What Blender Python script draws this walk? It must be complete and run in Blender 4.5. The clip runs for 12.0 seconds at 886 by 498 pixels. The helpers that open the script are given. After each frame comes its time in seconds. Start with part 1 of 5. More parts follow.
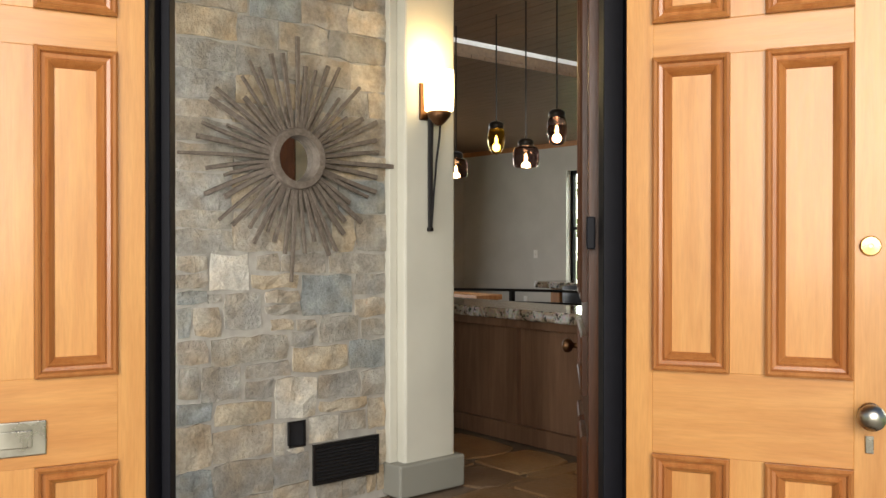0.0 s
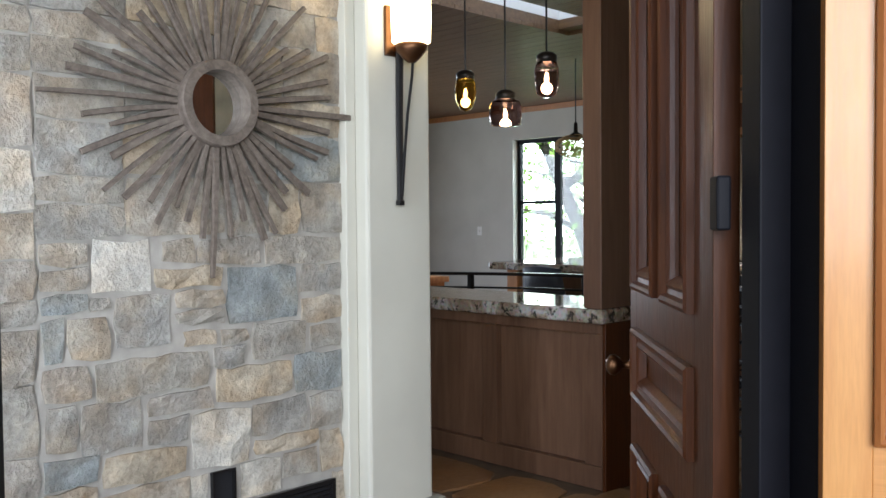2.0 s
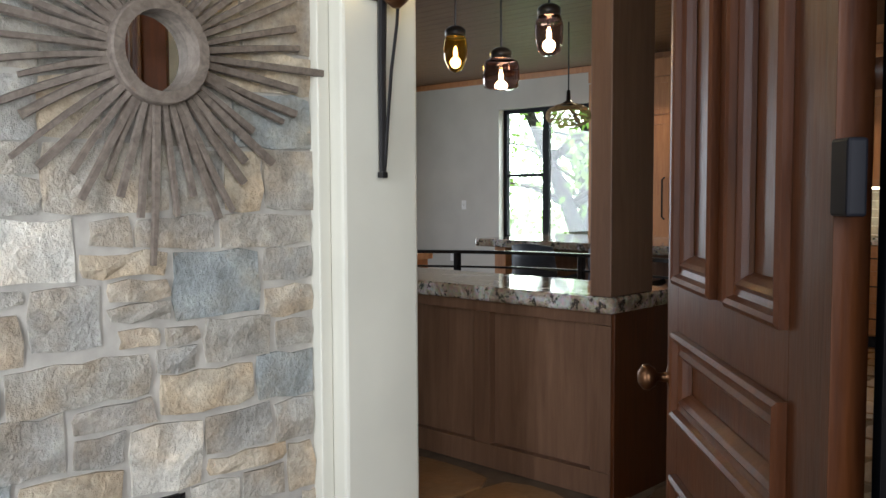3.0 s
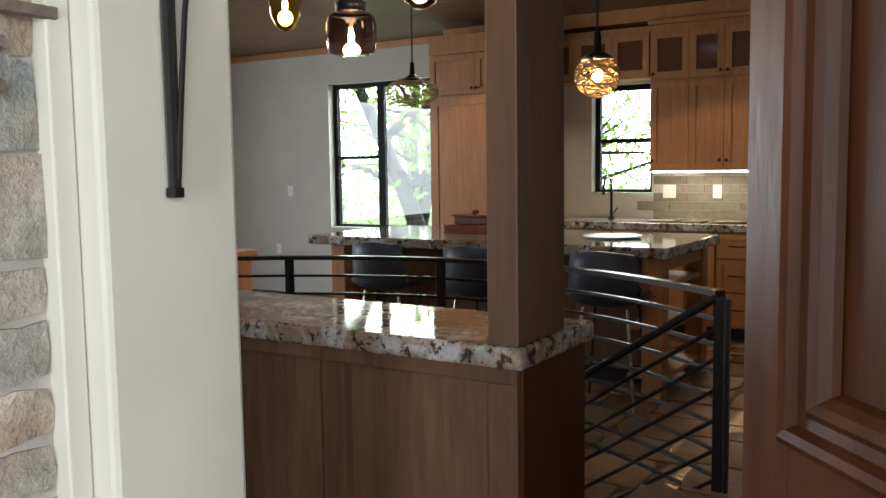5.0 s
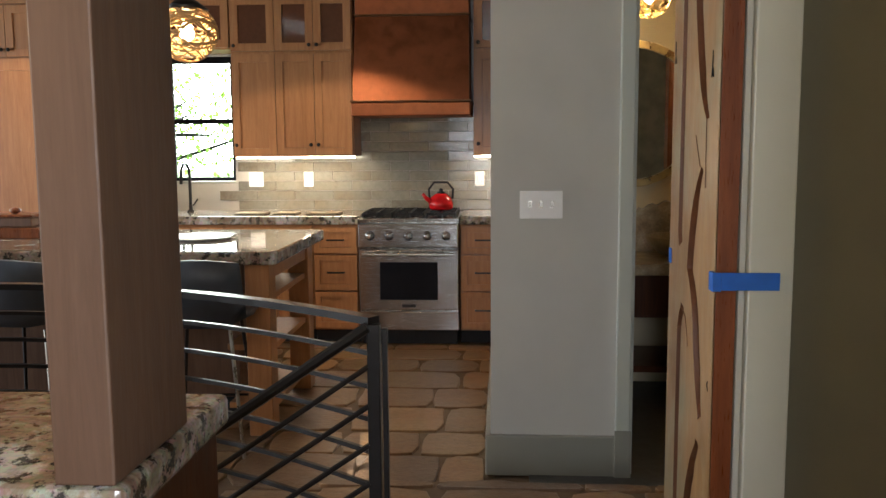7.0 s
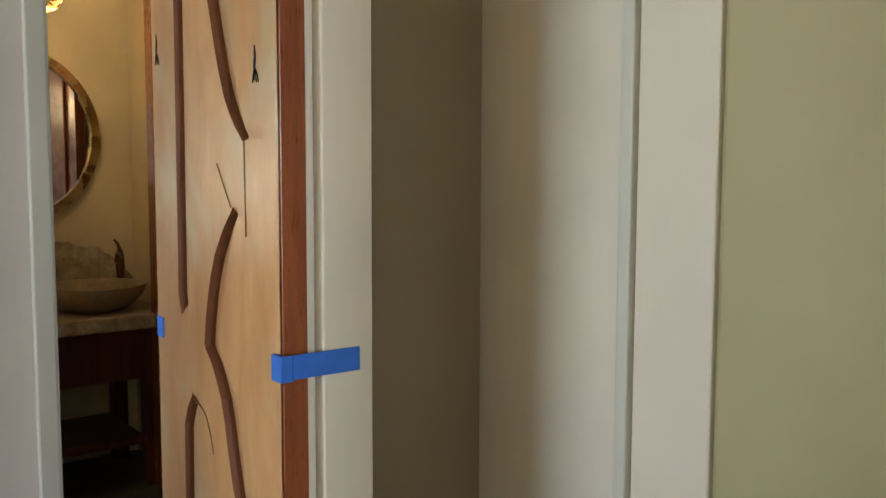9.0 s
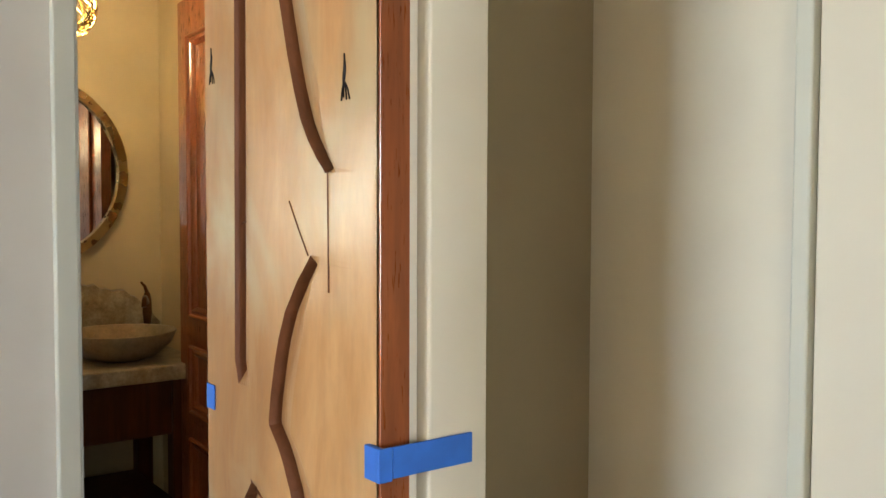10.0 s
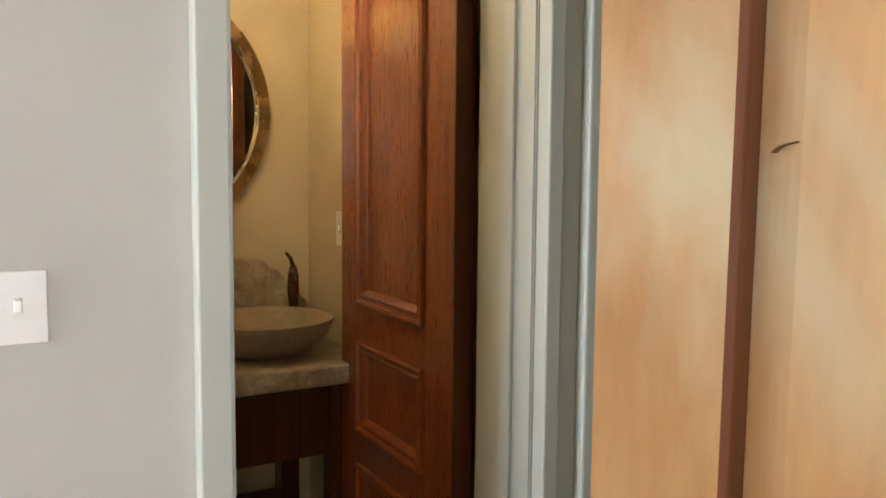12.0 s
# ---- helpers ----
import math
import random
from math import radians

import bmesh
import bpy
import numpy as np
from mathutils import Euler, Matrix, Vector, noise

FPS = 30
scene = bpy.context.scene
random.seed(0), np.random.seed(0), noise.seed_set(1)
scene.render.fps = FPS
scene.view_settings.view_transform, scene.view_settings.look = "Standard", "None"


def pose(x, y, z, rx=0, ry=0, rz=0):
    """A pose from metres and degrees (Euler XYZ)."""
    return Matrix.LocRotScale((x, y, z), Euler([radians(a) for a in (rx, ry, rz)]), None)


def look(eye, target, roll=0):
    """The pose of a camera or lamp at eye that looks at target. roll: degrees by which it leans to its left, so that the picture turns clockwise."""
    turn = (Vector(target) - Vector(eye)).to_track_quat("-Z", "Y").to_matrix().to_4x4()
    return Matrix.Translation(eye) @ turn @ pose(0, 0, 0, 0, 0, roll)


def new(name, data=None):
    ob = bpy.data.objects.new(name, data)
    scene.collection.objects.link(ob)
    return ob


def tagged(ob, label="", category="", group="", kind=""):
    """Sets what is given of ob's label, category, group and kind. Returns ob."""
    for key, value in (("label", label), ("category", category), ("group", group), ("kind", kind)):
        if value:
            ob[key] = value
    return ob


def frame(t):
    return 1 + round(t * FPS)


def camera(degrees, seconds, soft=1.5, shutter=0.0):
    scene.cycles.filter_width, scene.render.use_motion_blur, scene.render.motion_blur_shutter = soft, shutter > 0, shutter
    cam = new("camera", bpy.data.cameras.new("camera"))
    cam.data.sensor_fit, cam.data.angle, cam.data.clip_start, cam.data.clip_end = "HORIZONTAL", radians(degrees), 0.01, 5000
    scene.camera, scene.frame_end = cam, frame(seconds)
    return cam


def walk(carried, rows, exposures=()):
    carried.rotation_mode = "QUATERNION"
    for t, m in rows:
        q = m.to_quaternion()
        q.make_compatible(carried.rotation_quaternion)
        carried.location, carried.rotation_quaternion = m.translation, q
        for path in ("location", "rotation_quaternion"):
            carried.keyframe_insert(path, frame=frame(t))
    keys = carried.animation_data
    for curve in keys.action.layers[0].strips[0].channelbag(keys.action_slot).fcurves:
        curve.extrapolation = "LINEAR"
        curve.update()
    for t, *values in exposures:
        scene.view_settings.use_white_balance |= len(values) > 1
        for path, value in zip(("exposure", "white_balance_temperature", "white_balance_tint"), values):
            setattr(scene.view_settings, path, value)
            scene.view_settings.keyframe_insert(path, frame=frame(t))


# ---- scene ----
cam = camera(53.6, 12.0)
PATH = [
    (0, (3.81, -3.528, 1.299), (2.283, -2.236, 1.288), -0.0),
    (0.5, (3.575, -3.39, 1.297), (2.03, -2.12, 1.321), 0.8),
    (1, (3.356, -3.286, 1.29), (1.877, -1.939, 1.281), 0.8),
    (1.5, (3.111, -3.159, 1.304), (1.696, -1.746, 1.255), -0.2),
    (2, (2.92, -3.01, 1.306), (1.513, -1.59, 1.24), -0.5),
    (2.5, (2.752, -2.863, 1.302), (1.361, -1.429, 1.199), -0.4),
    (4.5, (2.031, -2.166, 1.395), (0.806, -0.597, 1.203), -0.1),
    (5, (1.862, -1.987, 1.404), (0.806, -0.299, 1.218), -0.8),
    (5.5, (1.719, -1.816, 1.423), (0.811, -0.047, 1.205), -0.7),
    (6, (1.562, -1.599, 1.421), (0.937, 0.289, 1.217), -1.2),
    (6.5, (1.474, -1.381, 1.42), (1.128, 0.577, 1.206), -1.6),
    (7, (1.384, -1.153, 1.42), (1.249, 0.829, 1.185), -0.4),
    (7.5, (1.297, -0.929, 1.424), (1.559, 1.041, 1.202), -0.8),
    (9.5, (1.194, -0.203, 1.425), (2.509, 1.296, 1.271), 0.4),
    (10, (1.262, -0.018, 1.429), (2.473, 1.57, 1.339), 0.2),
    (10.5, (1.3, 0.217, 1.415), (2.397, 1.885, 1.294), -0.2),
    (11, (1.329, 0.488, 1.422), (2.424, 2.157, 1.298), 0.0),
    (11.5, (1.4, 0.752, 1.414), (2.449, 2.448, 1.269), 0.2),
    (12, (1.463, 1.023, 1.39), (2.488, 2.731, 1.212), 0.5),
]
walk(cam, [(t, look(eye, target, roll)) for t, eye, target, roll in PATH],
     [(0, -0.12, 6900, 10), (0.5, 0.1, 5600, 10), (1, 0.0, 5250, 10), (1.5, 0.0, 5350, 10), (2.5, 0.05, 5900, 10), (4.5, 0.12, 5900, 10), (5.5, 0.02, 6200, 10), (6.5, 0.05, 6200, 10), (7, 0.85, 6000, 10), (7.5, 0.9, 6000, 10),
      (9.5, 1.7, 6100, 10), (10.5, 2.15, 6200, 10), (12, 2.35, 5900, 12)])

# ---------------------------------------------------------------- world and light
world = bpy.data.worlds.new("sky")
scene.world = world
world.use_nodes = True
wn = world.node_tree.nodes
sky = wn.new("ShaderNodeTexSky")
sky.sky_type, sky.sun_disc = "NISHITA", False
sky.sun_elevation, sky.sun_rotation = radians(58), radians(248)
wn["Background"].inputs[1].default_value = 0.13
world.node_tree.links.new(sky.outputs[0], wn["Background"].inputs[0])

sun = new("sun", bpy.data.lights.new("sun", "SUN"))
sun.data.energy, sun.data.angle, sun.data.color = 4.5, radians(0.5), (1, 0.95, 0.86)
sun.matrix_world = look((0, 0, 20), (11, 4.5, 0.6))


def area(name, at, to, sx, sy, watts, colour=(1, 1, 1)):
    lamp = new(name, bpy.data.lights.new(name, "AREA"))
    lamp.data.shape, lamp.data.size, lamp.data.size_y = "RECTANGLE", sx, sy
    lamp.data.energy, lamp.data.color = watts, colour
    lamp.matrix_world = look(at, to)
    return lamp


def bulb(name, at, watts, colour=(1, 0.72, 0.4), size=0.03):
    lamp = new(name, bpy.data.lights.new(name, "POINT"))
    lamp.data.energy, lamp.data.color, lamp.data.shadow_soft_size = watts, colour, size
    lamp.location = at
    return lamp


area("north_sky_daylight", (-2.9, 7.4, 3.6), (-2.6, 4.0, 0.9), 5.0, 1.4, 470, (0.93, 1, 0.94))
# fill lamp added at the unseen west wall to lift the room
area("west_fill_light", (-6.42, 1.6, 1.5), (0, 1.2, 0.9), 3.0, 1.8, 130, (0.93, 0.97, 1))
area("porch_daylight", (5.6, -4.9, 2.2), (2.0, -2.2, 1.2), 3.2, 2.4, 300, (1, 0.98, 0.95))
# fill lamp added out of view to brighten the partition and stone wall
area("entry_fill_light", (1.33, -2.97, 1.45), (1.45, 2.5, 1.1), 0.45, 1.7, 38, (0.97, 0.98, 1))
area("skylight_daylight", (-0.96, 1.35, 3.4), (-0.96, 1.35, 0), 0.4, 1.8, 10, (0.8, 0.9, 1))


# ---------------------------------------------------------------- materials
def nodes_of(name):
    m = bpy.data.materials.new(name)
    m.use_nodes = True
    return m, m.node_tree.nodes, m.node_tree.links, m.node_tree.nodes["Principled BSDF"]


def ramp(ns, ls, fac, stops):
    r = ns.new("ShaderNodeValToRGB")
    while len(r.color_ramp.elements) < len(stops):
        r.color_ramp.elements.new(0.5)
    for e, (p, c) in zip(r.color_ramp.elements, stops):
        e.position, e.color = p, (*c, 1)
    ls.new(fac, r.inputs[0])
    return r.outputs[0]


def tex(ns, ls, kind, scale, vec=None, **kw):
    n = ns.new(kind)
    n.inputs["Scale"].default_value = scale
    for k, v in kw.items():
        n.inputs[k].default_value = v
    if vec:
        ls.new(vec, n.inputs["Vector"])
    return n


def coords(ns, ls, stretch=(1, 1, 1), rand=0.0):
    c = ns.new("ShaderNodeTexCoord")
    mp = ns.new("ShaderNodeMapping")
    mp.inputs["Scale"].default_value = stretch
    ls.new(c.outputs["Object"], mp.inputs["Vector"])
    if rand:
        info = ns.new("ShaderNodeObjectInfo")
        mul = ns.new("ShaderNodeMath")
        mul.operation = "MULTIPLY"
        mul.inputs[1].default_value = rand
        ls.new(info.outputs["Random"], mul.inputs[0])
        ls.new(mul.outputs[0], mp.inputs["Location"])
    return mp.outputs[0]


def bump(ns, ls, b, height, strength, dist=0.01):
    n = ns.new("ShaderNodeBump")
    n.inputs["Strength"].default_value, n.inputs["Distance"].default_value = strength, dist
    ls.new(height, n.inputs["Height"])
    ls.new(n.outputs[0], b.inputs["Normal"])


def mix(ns, ls, fac, a, b, mode="MIX"):
    n = ns.new("ShaderNodeMix")
    n.data_type, n.blend_type = "RGBA", mode
    if isinstance(fac, float):
        n.inputs["Factor"].default_value = fac
    else:
        ls.new(fac, n.inputs["Factor"])
    for s, v in ((6, a), (7, b)):
        if isinstance(v, tuple):
            n.inputs[s].default_value = (*v, 1)
        else:
            ls.new(v, n.inputs[s])
    return n.outputs[2]


def wood(name, dark, light, rough=0.45, stretch=(7, 7, 0.55), coat=0.0, blotch=0.25, rand=5.0):
    m, ns, ls, b = nodes_of(name)
    v = coords(ns, ls, stretch, rand)
    grain = tex(ns, ls, "ShaderNodeTexNoise", 5.0, v, Detail=8, Roughness=0.62, Distortion=0.6)
    fine = tex(ns, ls, "ShaderNodeTexNoise", 38.0, v, Detail=3)
    c1 = ramp(ns, ls, grain.outputs[0], [(0.3, dark), (0.7, light)])
    c2 = ramp(ns, ls, fine.outputs[0], [(0.35, (0.72, 0.7, 0.68)), (0.6, (1, 1, 1))])
    col = mix(ns, ls, 0.28, c1, c2, "MULTIPLY")
    v2 = coords(ns, ls, (1, 1, 0.5), rand)
    big = tex(ns, ls, "ShaderNodeTexNoise", 2.6, v2, Detail=2)
    c3 = ramp(ns, ls, big.outputs[0], [(0.35, (0.62, 0.56, 0.5)), (0.62, (1, 1, 1))])
    col = mix(ns, ls, blotch, col, c3, "MULTIPLY")
    ls.new(col, b.inputs["Base Color"])
    rr = ramp(ns, ls, fine.outputs[0], [(0.3, (rough * 0.85,) * 3), (0.7, (min(1, rough * 1.2),) * 3)])
    ls.new(rr, b.inputs["Roughness"])
    b.inputs["Coat Weight"].default_value, b.inputs["Coat Roughness"].default_value = coat, 0.15
    bump(ns, ls, b, grain.outputs[0], 0.12, 0.004)
    return m


def paint(name, colour, rough=0.6, vary=0.08, scale=3.0):
    m, ns, ls, b = nodes_of(name)
    v = coords(ns, ls)
    n = tex(ns, ls, "ShaderNodeTexNoise", scale, v, Detail=4)
    lo = tuple(c * (1 - vary) for c in colour)
    ls.new(ramp(ns, ls, n.outputs[0], [(0.35, lo), (0.65, colour)]), b.inputs["Base Color"])
    f = tex(ns, ls, "ShaderNodeTexNoise", 160.0, v, Detail=2)
    b.inputs["Roughness"].default_value = rough
    bump(ns, ls, b, f.outputs[0], 0.06, 0.003)
    return m


def stone(name, stops, rough=0.8, scale=9.0, bumps=0.5, per_piece=True, mottled=0.5):
    m, ns, ls, b = nodes_of(name)
    v = coords(ns, ls, (1, 1, 1), 9.0 if per_piece else 0)
    n = tex(ns, ls, "ShaderNodeTexNoise", scale, v, Detail=7, Roughness=0.65)
    f = tex(ns, ls, "ShaderNodeTexNoise", scale * 6, v, Detail=4, Roughness=0.7)
    shade = ramp(ns, ls, n.outputs[0], [(0.3, (0.5, 0.5, 0.5)), (0.55, (0.9, 0.9, 0.9)), (0.75, (1.25, 1.22, 1.15))])
    if per_piece:
        info = ns.new("ShaderNodeObjectInfo")
        base = ramp(ns, ls, info.outputs["Random"], stops)
    else:
        base = ramp(ns, ls, n.outputs[0], stops)
    col = mix(ns, ls, mottled, base, shade, "MULTIPLY")
    rust = tex(ns, ls, "ShaderNodeTexNoise", scale * 0.7, v, Detail=3)
    col = mix(ns, ls, 0.6, col, ramp(ns, ls, rust.outputs[0], [(0.42, (1, 1, 1)), (0.68, (0.86, 0.68, 0.48))]), "MULTIPLY")
    spots = ramp(ns, ls, f.outputs[0], [(0.38, (0.6, 0.58, 0.55)), (0.56, (1, 1, 1))])
    col = mix(ns, ls, 0.45, col, spots, "MULTIPLY")
    ls.new(col, b.inputs["Base Color"])
    b.inputs["Roughness"].default_value = rough
    hh = mix(ns, ls, 0.4, n.outputs[0], f.outputs[0])
    bump(ns, ls, b, hh, bumps, 0.02)
    return m


def metal(name, colour, rough=0.35, brushed=False):
    m, ns, ls, b = nodes_of(name)
    v = coords(ns, ls, (1, 1, 60) if brushed else (1, 1, 1))
    n = tex(ns, ls, "ShaderNodeTexNoise", 12.0, v, Detail=4)
    lo = tuple(c * 0.7 for c in colour)
    ls.new(ramp(ns, ls, n.outputs[0], [(0.35, lo), (0.65, colour)]), b.inputs["Base Color"])
    ls.new(ramp(ns, ls, n.outputs[0], [(0.3, (rough * 0.7,) * 3), (0.7, (rough * 1.3,) * 3)]), b.inputs["Roughness"])
    b.inputs["Metallic"].default_value = 1
    return m


def plain(name, colour, rough=0.5, metallic=0.0, vary=0.12):
    m, ns, ls, b = nodes_of(name)
    n = tex(ns, ls, "ShaderNodeTexNoise", 30.0, coords(ns, ls), Detail=3)
    lo = tuple(c * (1 - vary) for c in colour)
    ls.new(ramp(ns, ls, n.outputs[0], [(0.35, lo), (0.65, colour)]), b.inputs["Base Color"])
    b.inputs["Roughness"].default_value, b.inputs["Metallic"].default_value = rough, metallic
    return m


def glow(name, colour, strength):
    m, ns, ls, b = nodes_of(name)
    b.inputs["Base Color"].default_value = (*colour, 1)
    b.inputs["Emission Color"].default_value, b.inputs["Emission Strength"].default_value = (*colour, 1), strength
    return m


def glass(name, colour, rough=0.0):
    m, ns, ls, b = nodes_of(name)
    b.inputs["Base Color"].default_value = (*colour, 1)
    b.inputs["Transmission Weight"].default_value, b.inputs["Roughness"].default_value = 1, rough
    b.inputs["IOR"].default_value = 1.45
    return m


def granite(name):
    m, ns, ls, b = nodes_of(name)
    v = coords(ns, ls)
    a = tex(ns, ls, "ShaderNodeTexNoise", 3.2, v, Detail=8, Roughness=0.7, Distortion=1.6)
    f = tex(ns, ls, "ShaderNodeTexVoronoi", 85.0, v)
    d = tex(ns, ls, "ShaderNodeTexNoise", 24.0, v, Detail=4, Roughness=0.7)
    base = ramp(ns, ls, a.outputs[0], [(0.38, (0.19, 0.105, 0.05)), (0.5, (0.31, 0.235, 0.15)), (0.6, (0.52, 0.5, 0.475))])
    black = ramp(ns, ls, d.outputs[0], [(0.41, (0.02, 0.026, 0.034)), (0.47, (1, 1, 1))])
    col = mix(ns, ls, 0.85, base, black, "MULTIPLY")
    col = mix(ns, ls, 0.18, col, f.outputs["Color"], "OVERLAY")
    hs = ns.new("ShaderNodeHueSaturation")
    hs.inputs["Saturation"].default_value = 0.75
    ls.new(col, hs.inputs["Color"])
    ls.new(hs.outputs[0], b.inputs["Base Color"])
    b.inputs["Roughness"].default_value = 0.06
    return m


PINE = wood("honey_pine", (0.55, 0.235, 0.06), (0.66, 0.325, 0.095), 0.38, coat=0.25, blotch=0.3)
PINE_TRIM = wood("pine_moulding", (0.36, 0.12, 0.032), (0.5, 0.21, 0.066), 0.32, coat=0.3, blotch=0.3)
PINE_RAIL = wood("honey_pine_cross_grain", (0.54, 0.225, 0.055), (0.65, 0.31, 0.088), 0.38, stretch=(0.55, 7, 7), coat=0.25, blotch=0.35)
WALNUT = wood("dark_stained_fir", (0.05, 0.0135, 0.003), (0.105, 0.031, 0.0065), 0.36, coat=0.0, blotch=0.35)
WALNUT.node_tree.nodes["Principled BSDF"].inputs["Specular IOR Level"].default_value = 0.3
CEDAR = wood("red_stained_fir", (0.15, 0.035, 0.01), (0.29, 0.085, 0.024), 0.3, coat=0.4, blotch=0.3)
ALDER = wood("alder_panelling", (0.135, 0.067, 0.037), (0.215, 0.118, 0.067), 0.5, blotch=0.6)
OAK = wood("oak_cabinetry", (0.37, 0.155, 0.055), (0.49, 0.235, 0.09), 0.42, coat=0.1, blotch=0.25)
POSTWOOD = wood("stained_post", (0.13, 0.068, 0.04), (0.18, 0.10, 0.062), 0.5, blotch=0.3)
CARVED = wood("pale_carved_alder", (0.36, 0.18, 0.06), (0.51, 0.32, 0.148), 0.34, stretch=(2.4, 2.4, 0.6), coat=0.2, blotch=0.9)
stain_ns, stain_ls = CARVED.node_tree.nodes, CARVED.node_tree.links
stain_b = stain_ns["Principled BSDF"]
stain_n = tex(stain_ns, stain_ls, "ShaderNodeTexNoise", 3.4, coords(stain_ns, stain_ls, (1, 1, 0.7)), Detail=4, Distortion=0.8)
stain_f = ramp(stain_ns, stain_ls, stain_n.outputs[0], [(0.5, (0, 0, 0)), (0.68, (0.75, 0.75, 0.75))])
stain_c = mix(stain_ns, stain_ls, stain_f, stain_b.inputs["Base Color"].links[0].from_socket, (0.34, 0.305, 0.19))
stain_ls.new(stain_c, stain_b.inputs["Base Color"])
GROOVE = wood("stained_groove", (0.085, 0.03, 0.012), (0.17, 0.065, 0.028), 0.45, blotch=0.3)
DRIFT = wood("weathered_wood", (0.085, 0.066, 0.052), (0.2, 0.163, 0.13), 0.75, stretch=(9, 9, 9), blotch=0.4)
PLANKS = wood("ceiling_cedar", (0.105, 0.058, 0.028), (0.2, 0.115, 0.055), 0.42, stretch=(0.5, 8, 8), blotch=0.4)
COPPER = metal("copper_hood", (0.36, 0.125, 0.055), 0.5)
STEEL = metal("stainless_steel", (0.62, 0.6, 0.57), 0.22, True)
IRON = plain("black_iron", (0.028, 0.026, 0.026), 0.3, 0.6)
BRONZE = metal("oiled_bronze", (0.16, 0.08, 0.04), 0.4)
BRASS = metal("brass", (0.62, 0.46, 0.2), 0.3)
PEWTER = metal("aged_nickel", (0.45, 0.42, 0.36), 0.3)
BLACK = plain("black_lacquer", (0.009, 0.009, 0.013), 0.55)
BLACK.node_tree.nodes["Principled BSDF"].inputs["Specular IOR Level"].default_value = 0.15
# near-black for recesses and undersides, their shade put into the colour
RECESS_SHADE = plain("recess_shade", (0.01, 0.01, 0.012), 0.6)
SAGE = paint("sage_cream_plaster", (0.60, 0.58, 0.49), 0.62)
WALLGREY = paint("grey_green_wall", (0.525, 0.515, 0.475), 0.65)
TRIMGREY = paint("grey_green_trim", (0.50, 0.52, 0.46), 0.42, 0.05)
BASEGREY = paint("taupe_baseboard", (0.27, 0.265, 0.225), 0.5, 0.06)
# dark olive for the return wall, with the niche's shade in the colour
NICHE_SHADE = paint("shaded_niche_plaster", (0.28, 0.242, 0.158), 0.6, 0.1)
PALEOLIVE = paint("pale_olive", (0.36, 0.335, 0.175), 0.55, 0.08)
OCHRE = paint("ochre_plaster", (0.62, 0.53, 0.34), 0.6, 0.14)
WHITE = plain("white_plastic", (0.8, 0.79, 0.77), 0.35, vary=0.03)
GRANITE = granite("granite")
GROUT = paint("dark_grout", (0.17, 0.115, 0.07), 0.9, 0.25, 14)
MORTAR = paint("mortar", (0.42, 0.39, 0.34), 0.95, 0.25, 14)
LEDGE = stone("quarry_stone", [(0.0, (0.50, 0.43, 0.33)), (0.18, (0.40, 0.37, 0.32)), (0.36, (0.55, 0.48, 0.37)), (0.52, (0.37, 0.35, 0.31)), (0.68, (0.48, 0.43, 0.36)),
                               (0.82, (0.41, 0.38, 0.32)), (1.0, (0.55, 0.5, 0.42))], 0.8, 11, 1.0, mottled=0.95)
LEDGE_PALE = stone("pale_quarry_stone", [(0, (0.62, 0.58, 0.49)), (1, (0.74, 0.71, 0.63))], 0.8, 11, 1.0, mottled=0.85)
LEDGE_TAN = stone("tan_quarry_stone", [(0, (0.49, 0.42, 0.31)), (0.5, (0.57, 0.49, 0.37)), (1, (0.5, 0.44, 0.35))], 0.8, 11, 1.0, mottled=0.95)
LEDGE_BLUE = stone("blue_green_quarry_stone", [(0, (0.31, 0.335, 0.33)), (1, (0.36, 0.38, 0.365))], 0.8, 12, 1.0, mottled=0.9)
LEDGE_GREY = stone("grey_quarry_stone", [(0, (0.35, 0.33, 0.29)), (0.5, (0.43, 0.4, 0.34)), (1, (0.38, 0.37, 0.34))], 0.8, 11, 1.0, mottled=0.95)
SLATE = stone("floor_slate", [(0.0, (0.19, 0.115, 0.06)), (0.3, (0.29, 0.165, 0.075)), (0.5, (0.16, 0.105, 0.065)), (0.75, (0.34, 0.205, 0.095)), (1.0, (0.22, 0.145, 0.085))], 0.36, 6, 0.35)
DARKSLATE = stone("dark_slate", [(0.0, (0.055, 0.055, 0.055)), (0.5, (0.10, 0.095, 0.085)), (1.0, (0.075, 0.08, 0.08))], 0.5, 7, 0.3)
TILE = stone("glazed_tile", [(0.0, (0.20, 0.195, 0.165)), (0.5, (0.255, 0.245, 0.205)), (1.0, (0.23, 0.225, 0.195))], 0.09, 5, 0.12, mottled=0.25)
SINKSTONE = stone("travertine_bowl", [(0, (0.22, 0.18, 0.12)), (1, (0.36, 0.3, 0.2))], 0.45, 8, 0.15, False)
VANSTONE = stone("brown_marble", [(0.3, (0.26, 0.21, 0.14)), (0.5, (0.42, 0.36, 0.25)), (0.7, (0.55, 0.5, 0.38))], 0.3, 12, 0.15, False)
LEATHER = plain("slate_blue_leather", (0.035, 0.042, 0.055), 0.5)
RED = plain("red_enamel", (0.6, 0.012, 0.015), 0.12)
TAPE = plain("blue_masking_tape", (0.02, 0.13, 0.55), 0.65)
WICKER = plain("rattan", (0.42, 0.27, 0.12), 0.6)
BARK = plain("bark", (0.028, 0.021, 0.014), 0.9, vary=0.5)
GRASS = paint("lawn", (0.2, 0.3, 0.08), 0.9, 0.5, 2)
